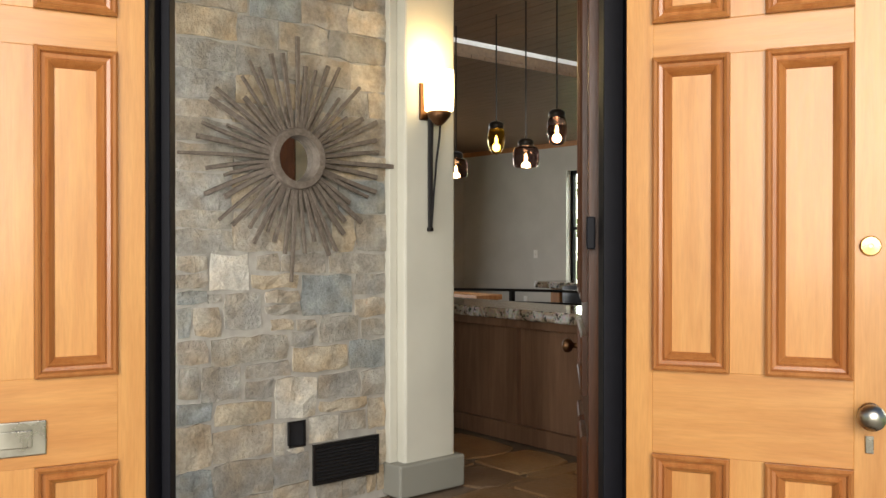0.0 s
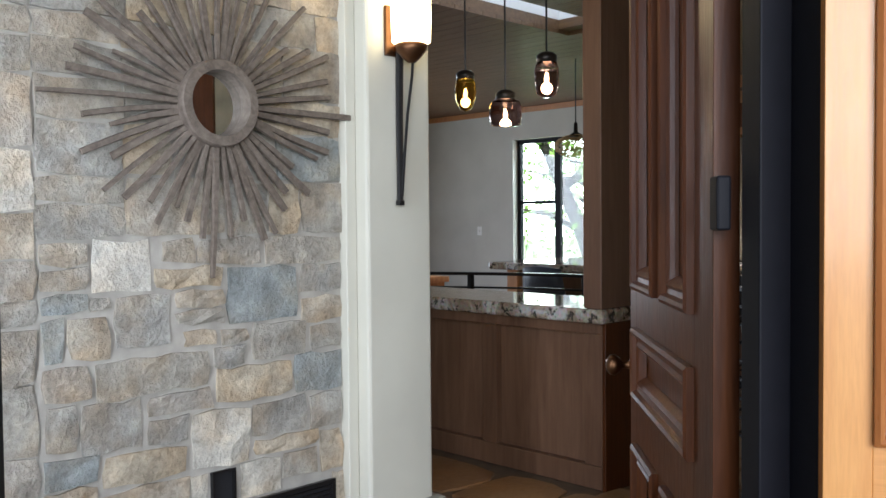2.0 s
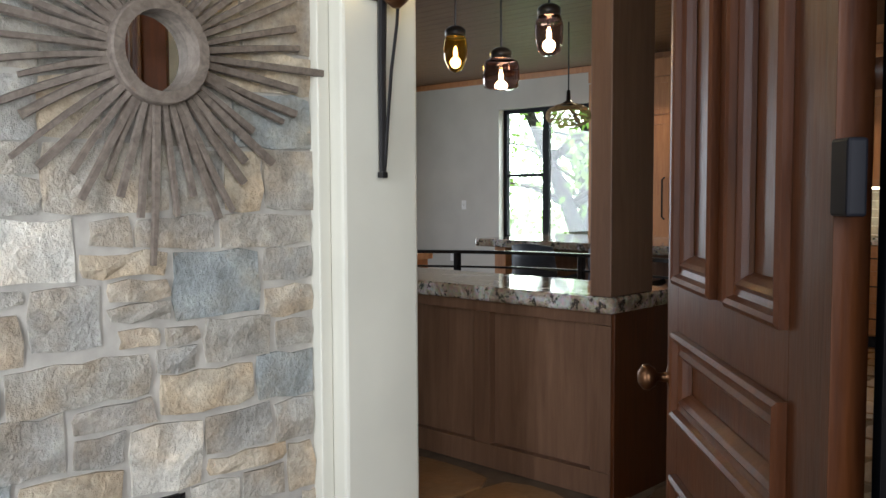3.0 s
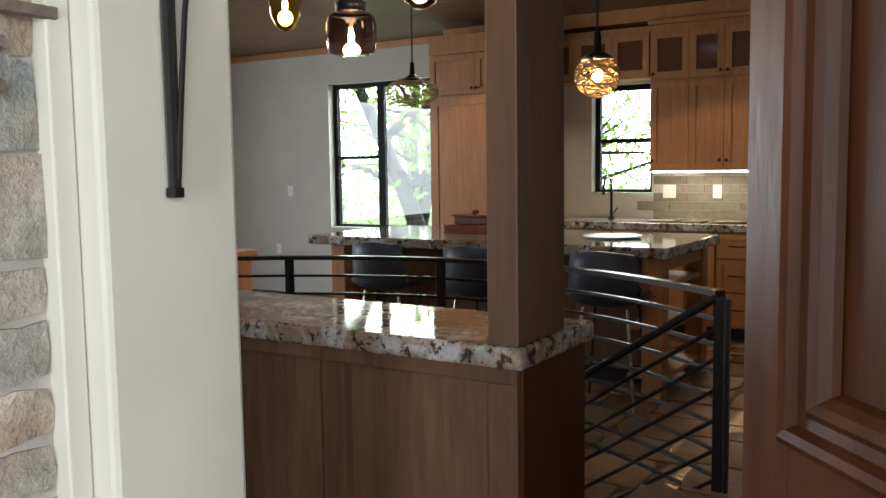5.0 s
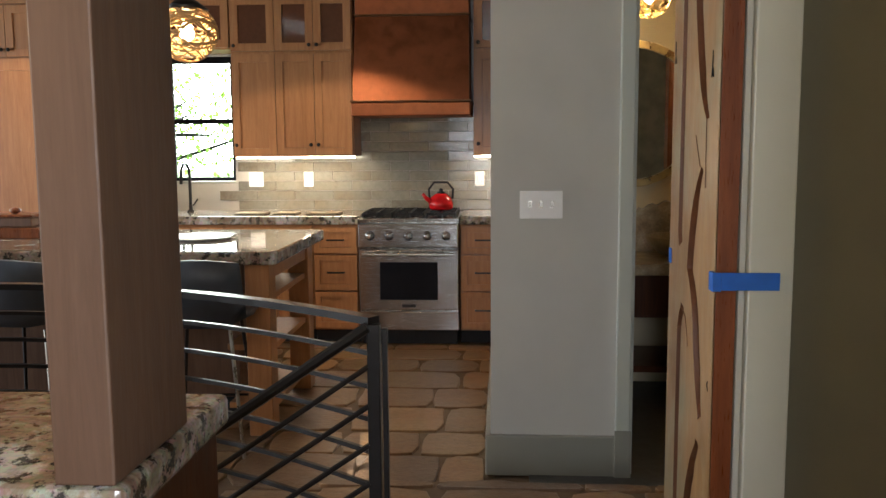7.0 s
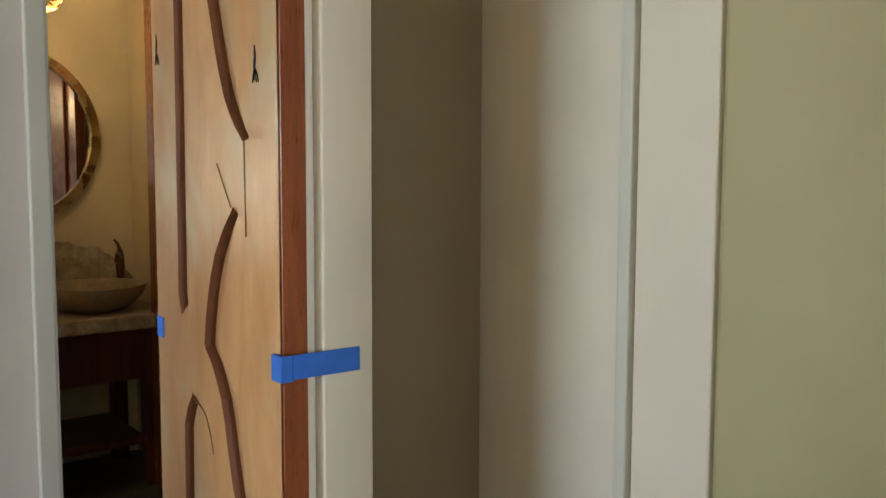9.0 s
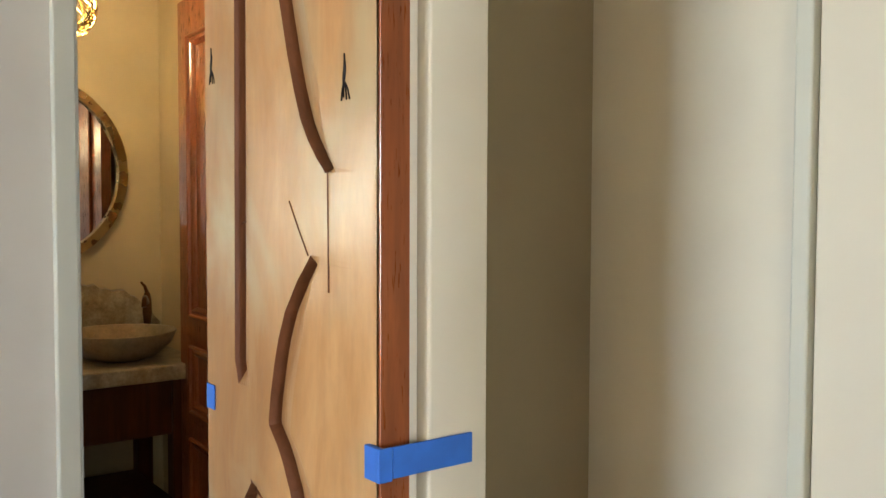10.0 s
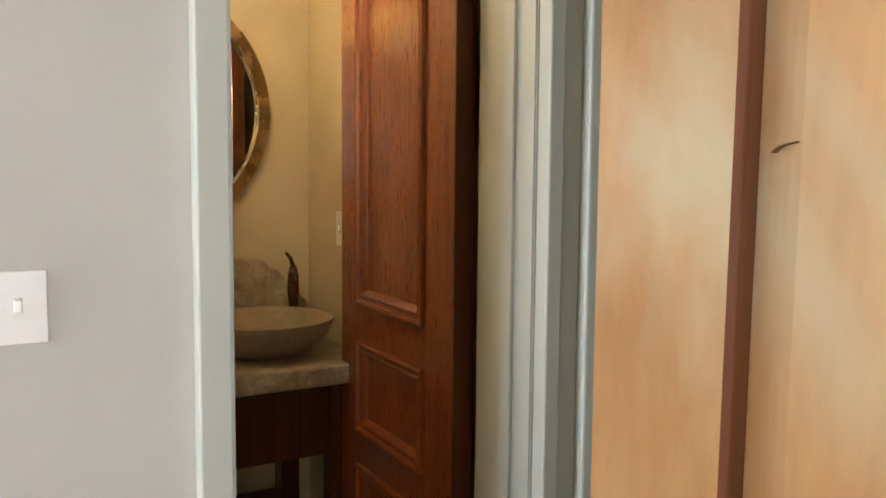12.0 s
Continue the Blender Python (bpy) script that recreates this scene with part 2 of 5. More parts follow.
PORCH = stone("porch_flagstone", [(0, (0.3, 0.28, 0.25)), (1, (0.42, 0.4, 0.36))], 0.8, 5, 0.3, False)
SHADE = glow("frosted_lamp_shade", (1, 0.78, 0.42), 7)
FILAMENT = glow("filament", (1, 0.72, 0.35), 60)
LED = glow("led_strip", (1, 0.85, 0.6), 14)
MIRROR = metal("mirror_glass", (0.85, 0.86, 0.84), 0.01)
AMBER = glass("amber_glass", (0.75, 0.55, 0.16))
SMOKE = glass("smoked_glass", (0.5, 0.38, 0.36))
CLEAR = glass("clear_glass", (0.97, 0.98, 0.97))
CABGLASS = plain("cabinet_glass", (0.13, 0.055, 0.03), 0.06)
leaf, ns_, ls_, b_ = nodes_of("leaf")
inf_ = ns_.new("ShaderNodeNewGeometry")
ls_.new(ramp(ns_, ls_, inf_.outputs["Random Per Island"], [(0, (0.07, 0.15, 0.02)), (0.5, (0.16, 0.28, 0.05)), (1, (0.3, 0.42, 0.1))]), b_.inputs["Base Color"])
b_.inputs["Roughness"].default_value = 0.6
tl_ = ns_.new("ShaderNodeBsdfTranslucent")
tl_.inputs["Color"].default_value = (0.3, 0.5, 0.08, 1)
mx_ = ns_.new("ShaderNodeMixShader")
mx_.inputs[0].default_value = 0.5
ls_.new(b_.outputs[0], mx_.inputs[1]), ls_.new(tl_.outputs[0], mx_.inputs[2])
ls_.new(mx_.outputs[0], ns_["Material Output"].inputs["Surface"])
LEAF = leaf


# ---------------------------------------------------------------- mesh helpers
def part(name, bm, material, parent=None, label="", smooth=False):
    me = bpy.data.meshes.new(name)
    bmesh.ops.recalc_face_normals(bm, faces=bm.faces)
    bm.to_mesh(me)
    bm.free()
    me.materials.append(material)
    if smooth:
        me.polygons.foreach_set("use_smooth", [True] * len(me.polygons))
    ob = new(name, me)
    if parent is not None:
        ob.parent = parent
    if label:
        ob["label"] = label
    return ob


def thing(name, at, label, category, group="", kind="", rz=0):
    e = new(name)
    e.empty_display_size = 0.1
    e.matrix_world = pose(*at, 0, 0, rz)
    return tagged(e, label, category, group, kind)


def box(x0, y0, z0, x1, y1, z1, bevel=0.0, bm=None):
    bm = bm or bmesh.new()
    vs = bmesh.ops.create_cube(bm, size=1)["verts"]
    for v in vs:
        v.co = Vector(((x0 + x1) / 2 + v.co.x * (x1 - x0), (y0 + y1) / 2 + v.co.y * (y1 - y0), (z0 + z1) / 2 + v.co.z * (z1 - z0)))
    if bevel:
        es = list({e for v in vs for e in v.link_edges})
        bmesh.ops.bevel(bm, geom=es, offset=bevel, segments=2, affect="EDGES", profile=0.5)
    return bm


def lathe(profile, seg=24, at=(0, 0, 0), bm=None):
    """A turned shape about z from (radius, height) pairs."""
    bm = bm or bmesh.new()
    rings = [[bm.verts.new((at[0] + r * math.cos(a * math.tau / seg), at[1] + r * math.sin(a * math.tau / seg), at[2] + z)) for a in range(seg)] for r, z in profile]
    for p, q in zip(rings, rings[1:]):
        for i in range(seg):
            bm.faces.new((p[i], p[(i + 1) % seg], q[(i + 1) % seg], q[i]))
    for ring in (rings[0], rings[-1]):
        bm.faces.new(ring)
    return bm


def tube(points, radius, seg=8, bm=None):
    """A round bar along points; radius may be a list."""
    bm = bm or bmesh.new()
    pts = [Vector(p) for p in points]
    rs = radius if isinstance(radius, (list, tuple)) else [radius] * len(pts)
    rings, up = [], None
    for i, p in enumerate(pts):
        d = (pts[min(i + 1, len(pts) - 1)] - pts[max(i - 1, 0)]).normalized()
        if up is None:
            up = d.orthogonal().normalized()
        up = (up - d * up.dot(d)).normalized()
        side = d.cross(up)
        rings.append([bm.verts.new(p + (up * math.cos(a * math.tau / seg) + side * math.sin(a * math.tau / seg)) * rs[i]) for a in range(seg)])
    for a, b in zip(rings, rings[1:]):
        for i in range(seg):
            bm.faces.new((a[i], a[(i + 1) % seg], b[(i + 1) % seg], b[i]))
    bm.faces.new(rings[0]), bm.faces.new(rings[-1])
    return bm


def bar(points, wide, tall, bm=None):
    """A flat bar with an upright section along a level line of points."""
    bm = bm or bmesh.new()
    pts = [Vector(p) for p in points]
    rings = []
    for i, p in enumerate(pts):
        d = pts[min(i + 1, len(pts) - 1)] - pts[max(i - 1, 0)]
        s = Vector((d.y, -d.x, 0)).normalized() * wide / 2
        u = Vector((0, 0, tall / 2))
        rings.append([bm.verts.new(p + q) for q in (s + u, s - u, -s - u, -s + u)])
    for a, b in zip(rings, rings[1:]):
        for i in range(4):
            bm.faces.new((a[i], a[(i + 1) % 4], b[(i + 1) % 4], b[i]))
    bm.faces.new(rings[0]), bm.faces.new(rings[-1])
    return bm


def moulding(x0, z0, x1, z1, loops, y, side, bm=None):
    """A mitred frame on a face at y: loops of (inset, height) from the outside in; side -1 faces -y."""
    bm = bm or bmesh.new()
    rings = []
    for i, h in loops:
        rings.append([bm.verts.new((px, y + side * h, pz)) for px, pz in ((x0 + i, z0 + i), (x1 - i, z0 + i), (x1 - i, z1 - i), (x0 + i, z1 - i))])
    for a, b in zip(rings, rings[1:]):
        for k in range(4):
            bm.faces.new((a[k], a[(k + 1) % 4], b[(k + 1) % 4], b[k]))
    return bm


OGEE = [(0, 0), (0.0, 0.012), (0.006, 0.016), (0.012, 0.013), (0.016, 0.004), (0.024, 0.002), (0.03, 0.007), (0.036, 0.002), (0.042, -0.006), (0.045, -0.012)]
SHAKER = [(0, 0.0), (0.001, -0.004), (0.002, -0.010)]


def panelled(parent, w, h, t, panels, mat, trim_mat, loops=OGEE, sides=(-1, 1), recess=0.012, rail_mat=None):
    """Stiles, rails and panels of a door under a thing: local x along its width, y through it."""
    xa, xb = min(p[0] for p in panels), max(p[2] for p in panels)
    for x0, x1 in ((0, xa), (xb, w)):
        part("stile", box(x0, -t / 2, 0, x1, t / 2, h, 0.0012), mat, parent)
    bands = sorted({(p[1], p[3]) for p in panels})
    edges = [0] + [z for band in bands for z in band] + [h]
    for z0, z1 in zip(edges[::2], edges[1::2]):
        part("rail", box(xa, -t / 2, z0, xb, t / 2, z1, 0.0012), rail_mat or mat, parent)
    for z0, z1 in bands:
        row = sorted((p[0], p[2]) for p in panels if p[1] == z0)
        for left, right in zip(row, row[1:]):
            part("muntin", box(left[1], -t / 2, z0, right[0], t / 2, z1, 0.0012), mat, parent)
    for p in panels:
        part("panel", box(p[0] + 0.0, -t / 2 + recess, p[1], p[2], t / 2 - recess, p[3]), mat, parent)
        for s in sides:
            part("moulding", moulding(*p, loops, s * t / 2, s), trim_mat, parent)


def knob(parent, at, mat, r=0.028, out=-1, rose=0.026):
    prof = [(rose, 0), (rose, 0.006), (0.011, 0.01), (0.009, 0.03), (r * 0.7, 0.036), (r, 0.05), (r * 0.95, 0.06), (r * 0.5, 0.07), (0.002, 0.072)]
    k = part("knob", lathe(prof, 20), mat, parent, smooth=True)
    k.matrix_local = pose(*at, 90 if out < 0 else -90, 0, 0)
    return k


def wall(name, x0, y0, z0, x1, y1, z1, mat, label):
    return tagged(part(name, box(x0, y0, z0, x1, y1, z1), mat), label, "wall", kind="structure")


def wall_along_x(name, y0, y1, x0, x1, z0, z1, holes, mat, label):
    """A wall along x with openings (x0, z0, x1, z1) that go right through."""
    bm = bmesh.new()
    xs = sorted({x0, x1} | {h[0] for h in holes} | {h[2] for h in holes})
    for a, b in zip(xs, xs[1:]):
        z = z0
        for h in sorted((h for h in holes if h[0] < (a + b) / 2 < h[2]), key=lambda h: h[1]):
            if h[1] > z:
                box(a, y0, z, b, y1, h[1], 0, bm)
            z = h[3]
        if z < z1:
            box(a, y0, z, b, y1, z1, 0, bm)
    return tagged(part(name, bm, mat), label, "wall", kind="structure")


FOYER = 0.15       # floor of the entry, one step above the kitchen
K = 5.62           # face of the kitchen's outer wall
CEIL = 2.72

# ---------------------------------------------------------------- structure
ground = tagged(part("ground", box(-400, -400, -0.3, 400, 400, -0.22), GRASS), "green lawn around the house", "ground", kind="structure")
tagged(part("floor_kitchen", box(-6.6, -4.9, -0.2, 3.4, 5.83, -0.012), GROUT), "grout bed under the kitchen's flagstones", "floor", kind="structure")
bm = box(0.86, -0.9, -0.01, 3.2, 2.08, FOYER - 0.012, 0.006)
box(-2.4, -4.6, -0.01, 3.2, -0.9, FOYER - 0.012, 0.0, bm)
box(-2.4, -0.9, -0.01, 0.86, 0.5, FOYER - 0.012, 0.0, bm)
tagged(part("floor_foyer", bm, GROUT), "brown flagstone entry floor one step up", "floor", kind="structure")
tagged(part("porch", box(1.5, -8, -0.2, 8, -0.6, 0.02), PORCH), "pale flagstone porch outside the front doors", "porch", kind="structure")

wall_along_x("wall_kitchen", K, K + 0.22, -6.6, 3.4, -0.2, 3.4, [(-4.36, 0.74, -2.78, 2.32), (-1.27, 1.13, -0.70, 2.12)], WALLGREY, "pale grey-green painted kitchen outer wall")
bm = box(-6.8, -4.9, -0.2, -6.5, -0.2, 3.4)
box(-6.8, 3.4, -0.2, -6.5, 6, 3.4, 0, bm), box(-6.8, -0.2, -0.2, -6.5, 3.4, 0.5, 0, bm), box(-6.8, -0.2, 2.5, -6.5, 3.4, 3.4, 0, bm)
tagged(part("wall_west", bm, WALLGREY), "plain grey-green painted side wall", "wall", kind="structure")
wall("wall_south", -6.6, -4.9, -0.2, 0.5, -4.7, 3.4, WALLGREY, "plain grey-green painted rear wall")
wall("wall_far_east", 3.2, 1.2, -0.2, 3.4, 5.9, 3.4, WALLGREY, "plain grey-green painted side wall")
# stone wall backing and its painted pier
wall("wall_stone", 0.3, -4.7, 0, 0.561, -1.115, 3.4, MORTAR, "mortared backing of the rubble stone wall")
pier = thing("pier", (0, 0, 0), "cream painted pier at the end of the stone wall", "pillar", kind="structure")
part("shaft", box(0.28, -1.085, FOYER, 0.655, -0.785, 3.3, 0.012), SAGE, pier)
part("side_strip", box(0.28, -1.13, FOYER, 0.60, -1.087, 3.3, 0.004), SAGE, pier)
part("base", box(0.25, -1.14, FOYER, 0.69, -0.75, FOYER + 0.15, 0.01), BASEGREY, pier, "grey-green painted plinth")

# entry wall, set at an angle
U = Vector((0.602, 0.799, 0))
HR, HL = Vector((2.42, -1.725, 0)), Vector((1.70, -2.68, 0))
entry = pose(HL.x, HL.y, 0, 0, 0, 53.0)
OPEN = (HR - HL).length


def in_entry(ob):
    ob.matrix_world = entry @ ob.matrix_world
    return ob


bm = box(-2.6, 0.012, -0.2, -1.35, 0.2, 3.4)
box(-0.3, 0.012, -0.2, -0.075, 0.2, 3.4, 0, bm), box(-1.35, 0.012, -0.2, -0.3, 0.2, 0.5, 0, bm), box(-1.35, 0.012, 2.35, -0.3, 0.2, 3.4, 0, bm)
box(OPEN + 0.075, 0.012, -0.2, OPEN + 1.6, 0.2, 3.4, 0, bm), box(-0.075, 0.012, 2.56, OPEN + 0.075, 0.2, 3.4, 0, bm)
in_entry(tagged(part("wall_entry", bm, WALLGREY), "painted wall round the front doorway", "wall", kind="structure"))
frame_ob = tagged(new("door_frame"), "black painted front door frame", "door frame", kind="structure")
frame_ob.matrix_world = entry
part("jamb", box(-0.072, -0.02, 0.02, -0.004, 0.24, 2.55, 0.004), BLACK, frame_ob)
part("jamb", box(OPEN + 0.004, -0.02, 0.02, OPEN + 0.072, 0.24, 2.55, 0.004), BLACK, frame_ob)
part("stop", box(-0.003, 0.09, 0.02, 0.02, 0.15, 2.55, 0.003), BLACK, frame_ob)
part("stop", box(OPEN - 0.05, 0.09, 0.02, OPEN + 0.003, 0.15, 2.55, 0.003), BLACK, frame_ob)
part("head", box(-0.072, -0.02, 2.48, OPEN + 0.072, 0.24, 2.55, 0.004), BLACK, frame_ob)
part("threshold", box(-0.004, -0.04, 0.02, OPEN + 0.004, 0.24, FOYER - 0.02, 0.006), BRONZE, frame_ob)

# unseen window, added only to go with the entry's fill lamp
added_side_window = tagged(new("added_window_5"), "unseen black framed window added beside the front doors for the fill light", "window", kind="structure")
added_side_window.matrix_world = entry
for b in ((-1.35, 0.5, -1.3, 2.35), (-0.35, 0.5, -0.3, 2.35), (-1.3, 0.5, -0.35, 0.55), (-1.3, 2.3, -0.35, 2.35)):
    part("window_frame", box(b[0], 0.05, b[1], b[2], 0.1, b[3], 0.004), BLACK, added_side_window)

# hall on the right, beyond the entry
wall("wall_hall", 2.5, -1.42, 0, 2.66, 1.14, 3.3, SAGE, "cream plaster hall wall")
# shaded by its own darker colour, next to the cream hall wall
wall("wall_niche", 1.98, 1.14, 0, 3.2, 1.28, 3.3, NICHE_SHADE, "return wall beside the leaning door, shade put into its olive colour")
post2 = thing("corner_post", (0, 0, 0), "cream painted corner post with a square edge", "pillar", kind="structure")
part("shaft", box(1.962, 0.93, FOYER, 2.065, 1.137, 3.2, 0.004), SAGE, post2)
part("edge_strip", box(1.945, 0.955, FOYER, 1.961, 1.137, 3.2, 0.003), SAGE, post2)
casing = thing("hall_casing", (0, 0, 0), "cream painted door casing on the hall wall", "trim", kind="structure")
part("board", box(2.47, 0.50, FOYER, 2.498, 0.67, 2.4, 0.004), SAGE, casing)
part("bead", box(2.455, 0.671, FOYER, 2.498, 0.70, 2.4, 0.004), TRIMGREY, casing)
# yellower and darker than the casing's other boards
part("inner_board", box(2.474, -0.3, FOYER, 2.498, 0.499, 2.4, 0.012), PALEOLIVE, casing, "yellowish olive board")

# partition with the switches, and the powder room
wall_along_x("wall_powder_front", 2.535, 2.75, 1.335, 3.2, -0.01, 3.2, [(1.925, -0.02, 2.60, 2.3)], WALLGREY, "pale grey-green painted partition wall")
wall("wall_powder_side", 1.336, 2.75, -0.01, 1.5, 4.2, 3.2, WALLGREY, "grey-green painted partition side")
wall("wall_powder_inner", 1.501, 2.751, 0, 1.56, 4.05, 3.1, OCHRE, "warm ochre plaster inner wall")
wall("wall_powder_back", 1.5, 4.05, 0, 3.2, 4.2, 3.1, OCHRE, "warm ochre textured plaster wall")
wall("wall_powder_east", 2.70, 2.76, 0, 2.8, 4.049, 3.1, OCHRE, "warm ochre textured plaster wall")
tagged(part("floor_powder", box(1.5, 2.1, -0.01, 3.2, 4.1, 0.005), DARKSLATE), "dark slate powder room floor", "floor", kind="structure")
base = thing("baseboard", (0, 0, 0), "taupe painted tall baseboard", "baseboard", kind="structure")
part("board", box(1.315, 2.505, 0, 1.865, 2.534, 0.178, 0.005), BASEGREY, base)
part("board", box(1.312, 2.506, 0, 1.334, 4.2, 0.178, 0.004), BASEGREY, base)
door_trim = thing("powder_casing", (0, 0, 0), "grey-green painted casing of the powder room doorway", "trim", kind="structure")
part("board", box(1.865, 2.50, 0, 1.925, 2.533, 2.36, 0.005), TRIMGREY, door_trim)
part("plinth_block", box(1.86, 2.492, 0, 1.93, 2.499, 0.21, 0.002), BASEGREY, door_trim)
part("jamb", box(1.926, 2.537, 0, 1.94, 2.75, 2.3, 0.002), TRIMGREY, door_trim)
part("board", box(2.60, 2.49, 0, 2.64, 2.533, 2.36, 0.005), TRIMGREY, door_trim)
part("board", box(2.641, 2.505, 0, 2.70, 2.533, 2.36, 0.006), TRIMGREY, door_trim)
part("board", box(2.701, 2.48, 0, 2.76, 2.533, 2.36, 0.006), TRIMGREY, door_trim)
part("jamb", box(2.594, 2.537, 0, 2.5995, 2.749, 2.3, 0.001), TRIMGREY, door_trim)
part("stop", box(2.584, 2.60, 0, 2.5935, 2.64, 2.3, 0.002), TRIMGREY, door_trim)

# ceiling of cedar boards with a skylight shaft
SKY = (-1.18, 0.4, -0.74, 2.4)
bm = bmesh.new()
random.seed(4)
y = -4.9
while y < 5.9:
    y1 = min(y + 0.14, 5.9)
    segs = [(-6.6, 3.4)]
    if y1 > SKY[1] and y < SKY[3]:
        segs = [(-6.6, SKY[0]), (SKY[2], 3.4)]
    for a, b in segs:
        box(a, y + 0.002, CEIL, b, y1 - 0.002, CEIL + 0.03, 0, bm)
    y = y1
box(-6.6, -4.9, CEIL + 0.031, SKY[0], 5.9, CEIL + 0.1, 0, bm), box(SKY[2], -4.9, CEIL + 0.031, 3.4, 5.9, CEIL + 0.1, 0, bm)
box(SKY[0], -4.9, CEIL + 0.031, SKY[2], SKY[1], CEIL + 0.1, 0, bm), box(SKY[0], SKY[3], CEIL + 0.031, SKY[2], 5.9, CEIL + 0.1, 0, bm)
tagged(part("ceiling", bm, PLANKS), "stained cedar plank ceiling", "ceiling", kind="structure")
shaft = thing("skylight", (0, 0, 0), "white lined skylight shaft with rafters across", "skylight", kind="structure")
for b in ((SKY[0] - 0.04, SKY[1], SKY[0], SKY[3]), (SKY[2], SKY[1], SKY[2] + 0.04, SKY[3]), (SKY[0] - 0.04, SKY[1] - 0.04, SKY[2] + 0.04, SKY[1] - 0.001), (SKY[0] - 0.04, SKY[3] + 0.001, SKY[2] + 0.04, SKY[3] + 0.04)):
    part("lining", box(b[0], b[1], CEIL + 0.101, b[2], b[3], CEIL + 0.6), WHITE, shaft)
for yy in (0.85, 1.35, 1.85):
    part("rafter", box(SKY[0] + 0.001, yy, CEIL + 0.25, SKY[2] - 0.001, yy + 0.05, CEIL + 0.4), TRIMGREY, shaft)
crown = thing("crown_trim", (0, 0, 0), "light wood trim along the ceiling's edge", "trim", kind="structure")
part("board", box(-6.49, K - 0.03, CEIL - 0.07, -2.6, K - 0.002, CEIL - 0.002, 0.005), OAK, crown)


# ---------------------------------------------------------------- windows, trees outside
def window(name, x0, z0, x1, z1, mullions, rails, label):
    w = thing(name, (0, K + 0.12, 0), label, "window", kind="structure")
    f = 0.05
    for b in ((x0, z0, x0 + f, z1), (x1 - f, z0, x1, z1), (x0 + f, z0, x1 - f, z0 + f), (x0 + f, z1 - f, x1 - f, z1)):
        part("window_frame", box(b[0], -0.03, b[1], b[2], 0.03, b[3], 0.004), BLACK, w)
    for m in mullions:
        part("mullion", box(m - 0.045, -0.028, z0 + f, m + 0.045, 0.028, z1 - f, 0.004), BLACK, w)
    for a, b, z in rails:
        part("meeting_rail", box(a, -0.02, z - 0.02, b, 0.02, z + 0.02, 0.003), BLACK, w)
    g = part("pane", box(x0 + f, -0.004, z0 + f, x1 - f, 0.004, z1 - f), CLEAR, w)
    g.visible_shadow = False
    part("window_sill", box(x0, -0.118, z0 + 0.002, x1, -0.032, z0 + 0.022, 0.003), TRIMGREY, w)
    return w


window("window_1", -4.36, 0.74, -2.78, 2.32, [-3.72], [(-4.31, -3.765, 1.52)], "black framed double window onto sunlit trees")
window("window_2", -1.27, 1.13, -0.70, 2.12, [], [(-1.22, -0.75, 1.62)], "black framed sash window over the kitchen sink")
# west window, never in view, added around the fill lamp
ww = thing("added_window_3", (-6.6, 0, 0), "unseen wide black framed window added for the west fill light", "window", kind="structure")
for b in ((-0.2, 0.5, -0.14, 2.5), (3.34, 0.5, 3.4, 2.5), (-0.14, 0.5, 3.34, 0.56), (-0.14, 2.44, 3.34, 2.5), (1.57, 0.56, 1.63, 2.44)):
    part("window_frame", box(-0.03, b[0], b[1], 0.03, b[2], b[3], 0.004), BLACK, ww)


def tree(at, height, lean, seed, crown_r):
    rnd = random.Random(seed)
    t = thing("tree", at, "leafy tree with a slanting trunk in bright sun", "tree", "trees outside the kitchen")
    trunk = [Vector((lean * height * i / 6 * 0.8, 0.1 * math.sin(i), height * i / 6 * 0.8)) for i in range(7)]
    part("trunk", tube(trunk, [0.15, 0.13, 0.115, 0.1, 0.08, 0.06, 0.03], 10), BARK, t, smooth=True)
    ends = []
    for i in range(9):
        s = trunk[2 + i % 4]
        d = Vector((rnd.uniform(-1, 1), rnd.uniform(-0.6, 0.6), rnd.uniform(0.1, 0.7))).normalized() * rnd.uniform(1.0, 2.2)
        pts = [s, s + d * 0.4 + Vector((0, 0, 0.1)), s + d + Vector((0, 0, rnd.uniform(-0.3, 0.3)))]
        part("limb", tube(pts, [0.06, 0.045, 0.02], 7), BARK, t, smooth=True)
        ends += [pts[1], pts[2], (pts[1] + pts[2]) / 2]
    bm = bmesh.new()
    for i in range(820):
        c = rnd.choice(ends) + Vector((rnd.gauss(0, 0.45), rnd.gauss(0, 0.4), rnd.gauss(0, 0.4))) * crown_r
        a = Vector((rnd.uniform(-1, 1), rnd.uniform(-1, 1), rnd.uniform(-1, 1))).normalized() * 0.075
        b = a.orthogonal().normalized() * 0.04
        bm.faces.new([bm.verts.new(c + q) for q in (a, b, -a, -b)])
    part("crown", bm, LEAF, t)
    return t


tree((-4.5, 8.0, -0.22), 5.0, -0.43, 2, 1.0)
tree((-7.2, 11.5, -0.22), 5.5, 0.2, 5, 1.2)
tree((-1.5, 12.8, -0.22), 5.0, 0.15, 8, 1.1)
tree((-9.0, 14, -0.22), 4.2, 0.1, 11, 1.5)
tree((-6.2, 17, -0.22), 3.0, 0.1, 12, 1.6)
tree((-11.5, 18, -0.22), 3.4, -0.1, 13, 1.7)
tree((-5.2, 15, -0.22), 6.0, -0.2, 14, 1.5)
# self-lit sheet: the outdoor brightness is given as emission
daylight_sheet = glow("daylight_glow", (0.93, 1.0, 0.88), 13.0)
tagged(part("backdrop", box(-70, 60, -2, 40, 60.1, 35), daylight_sheet), "glowing sheet standing in for daylight beyond the trees", "backdrop", kind="structure")


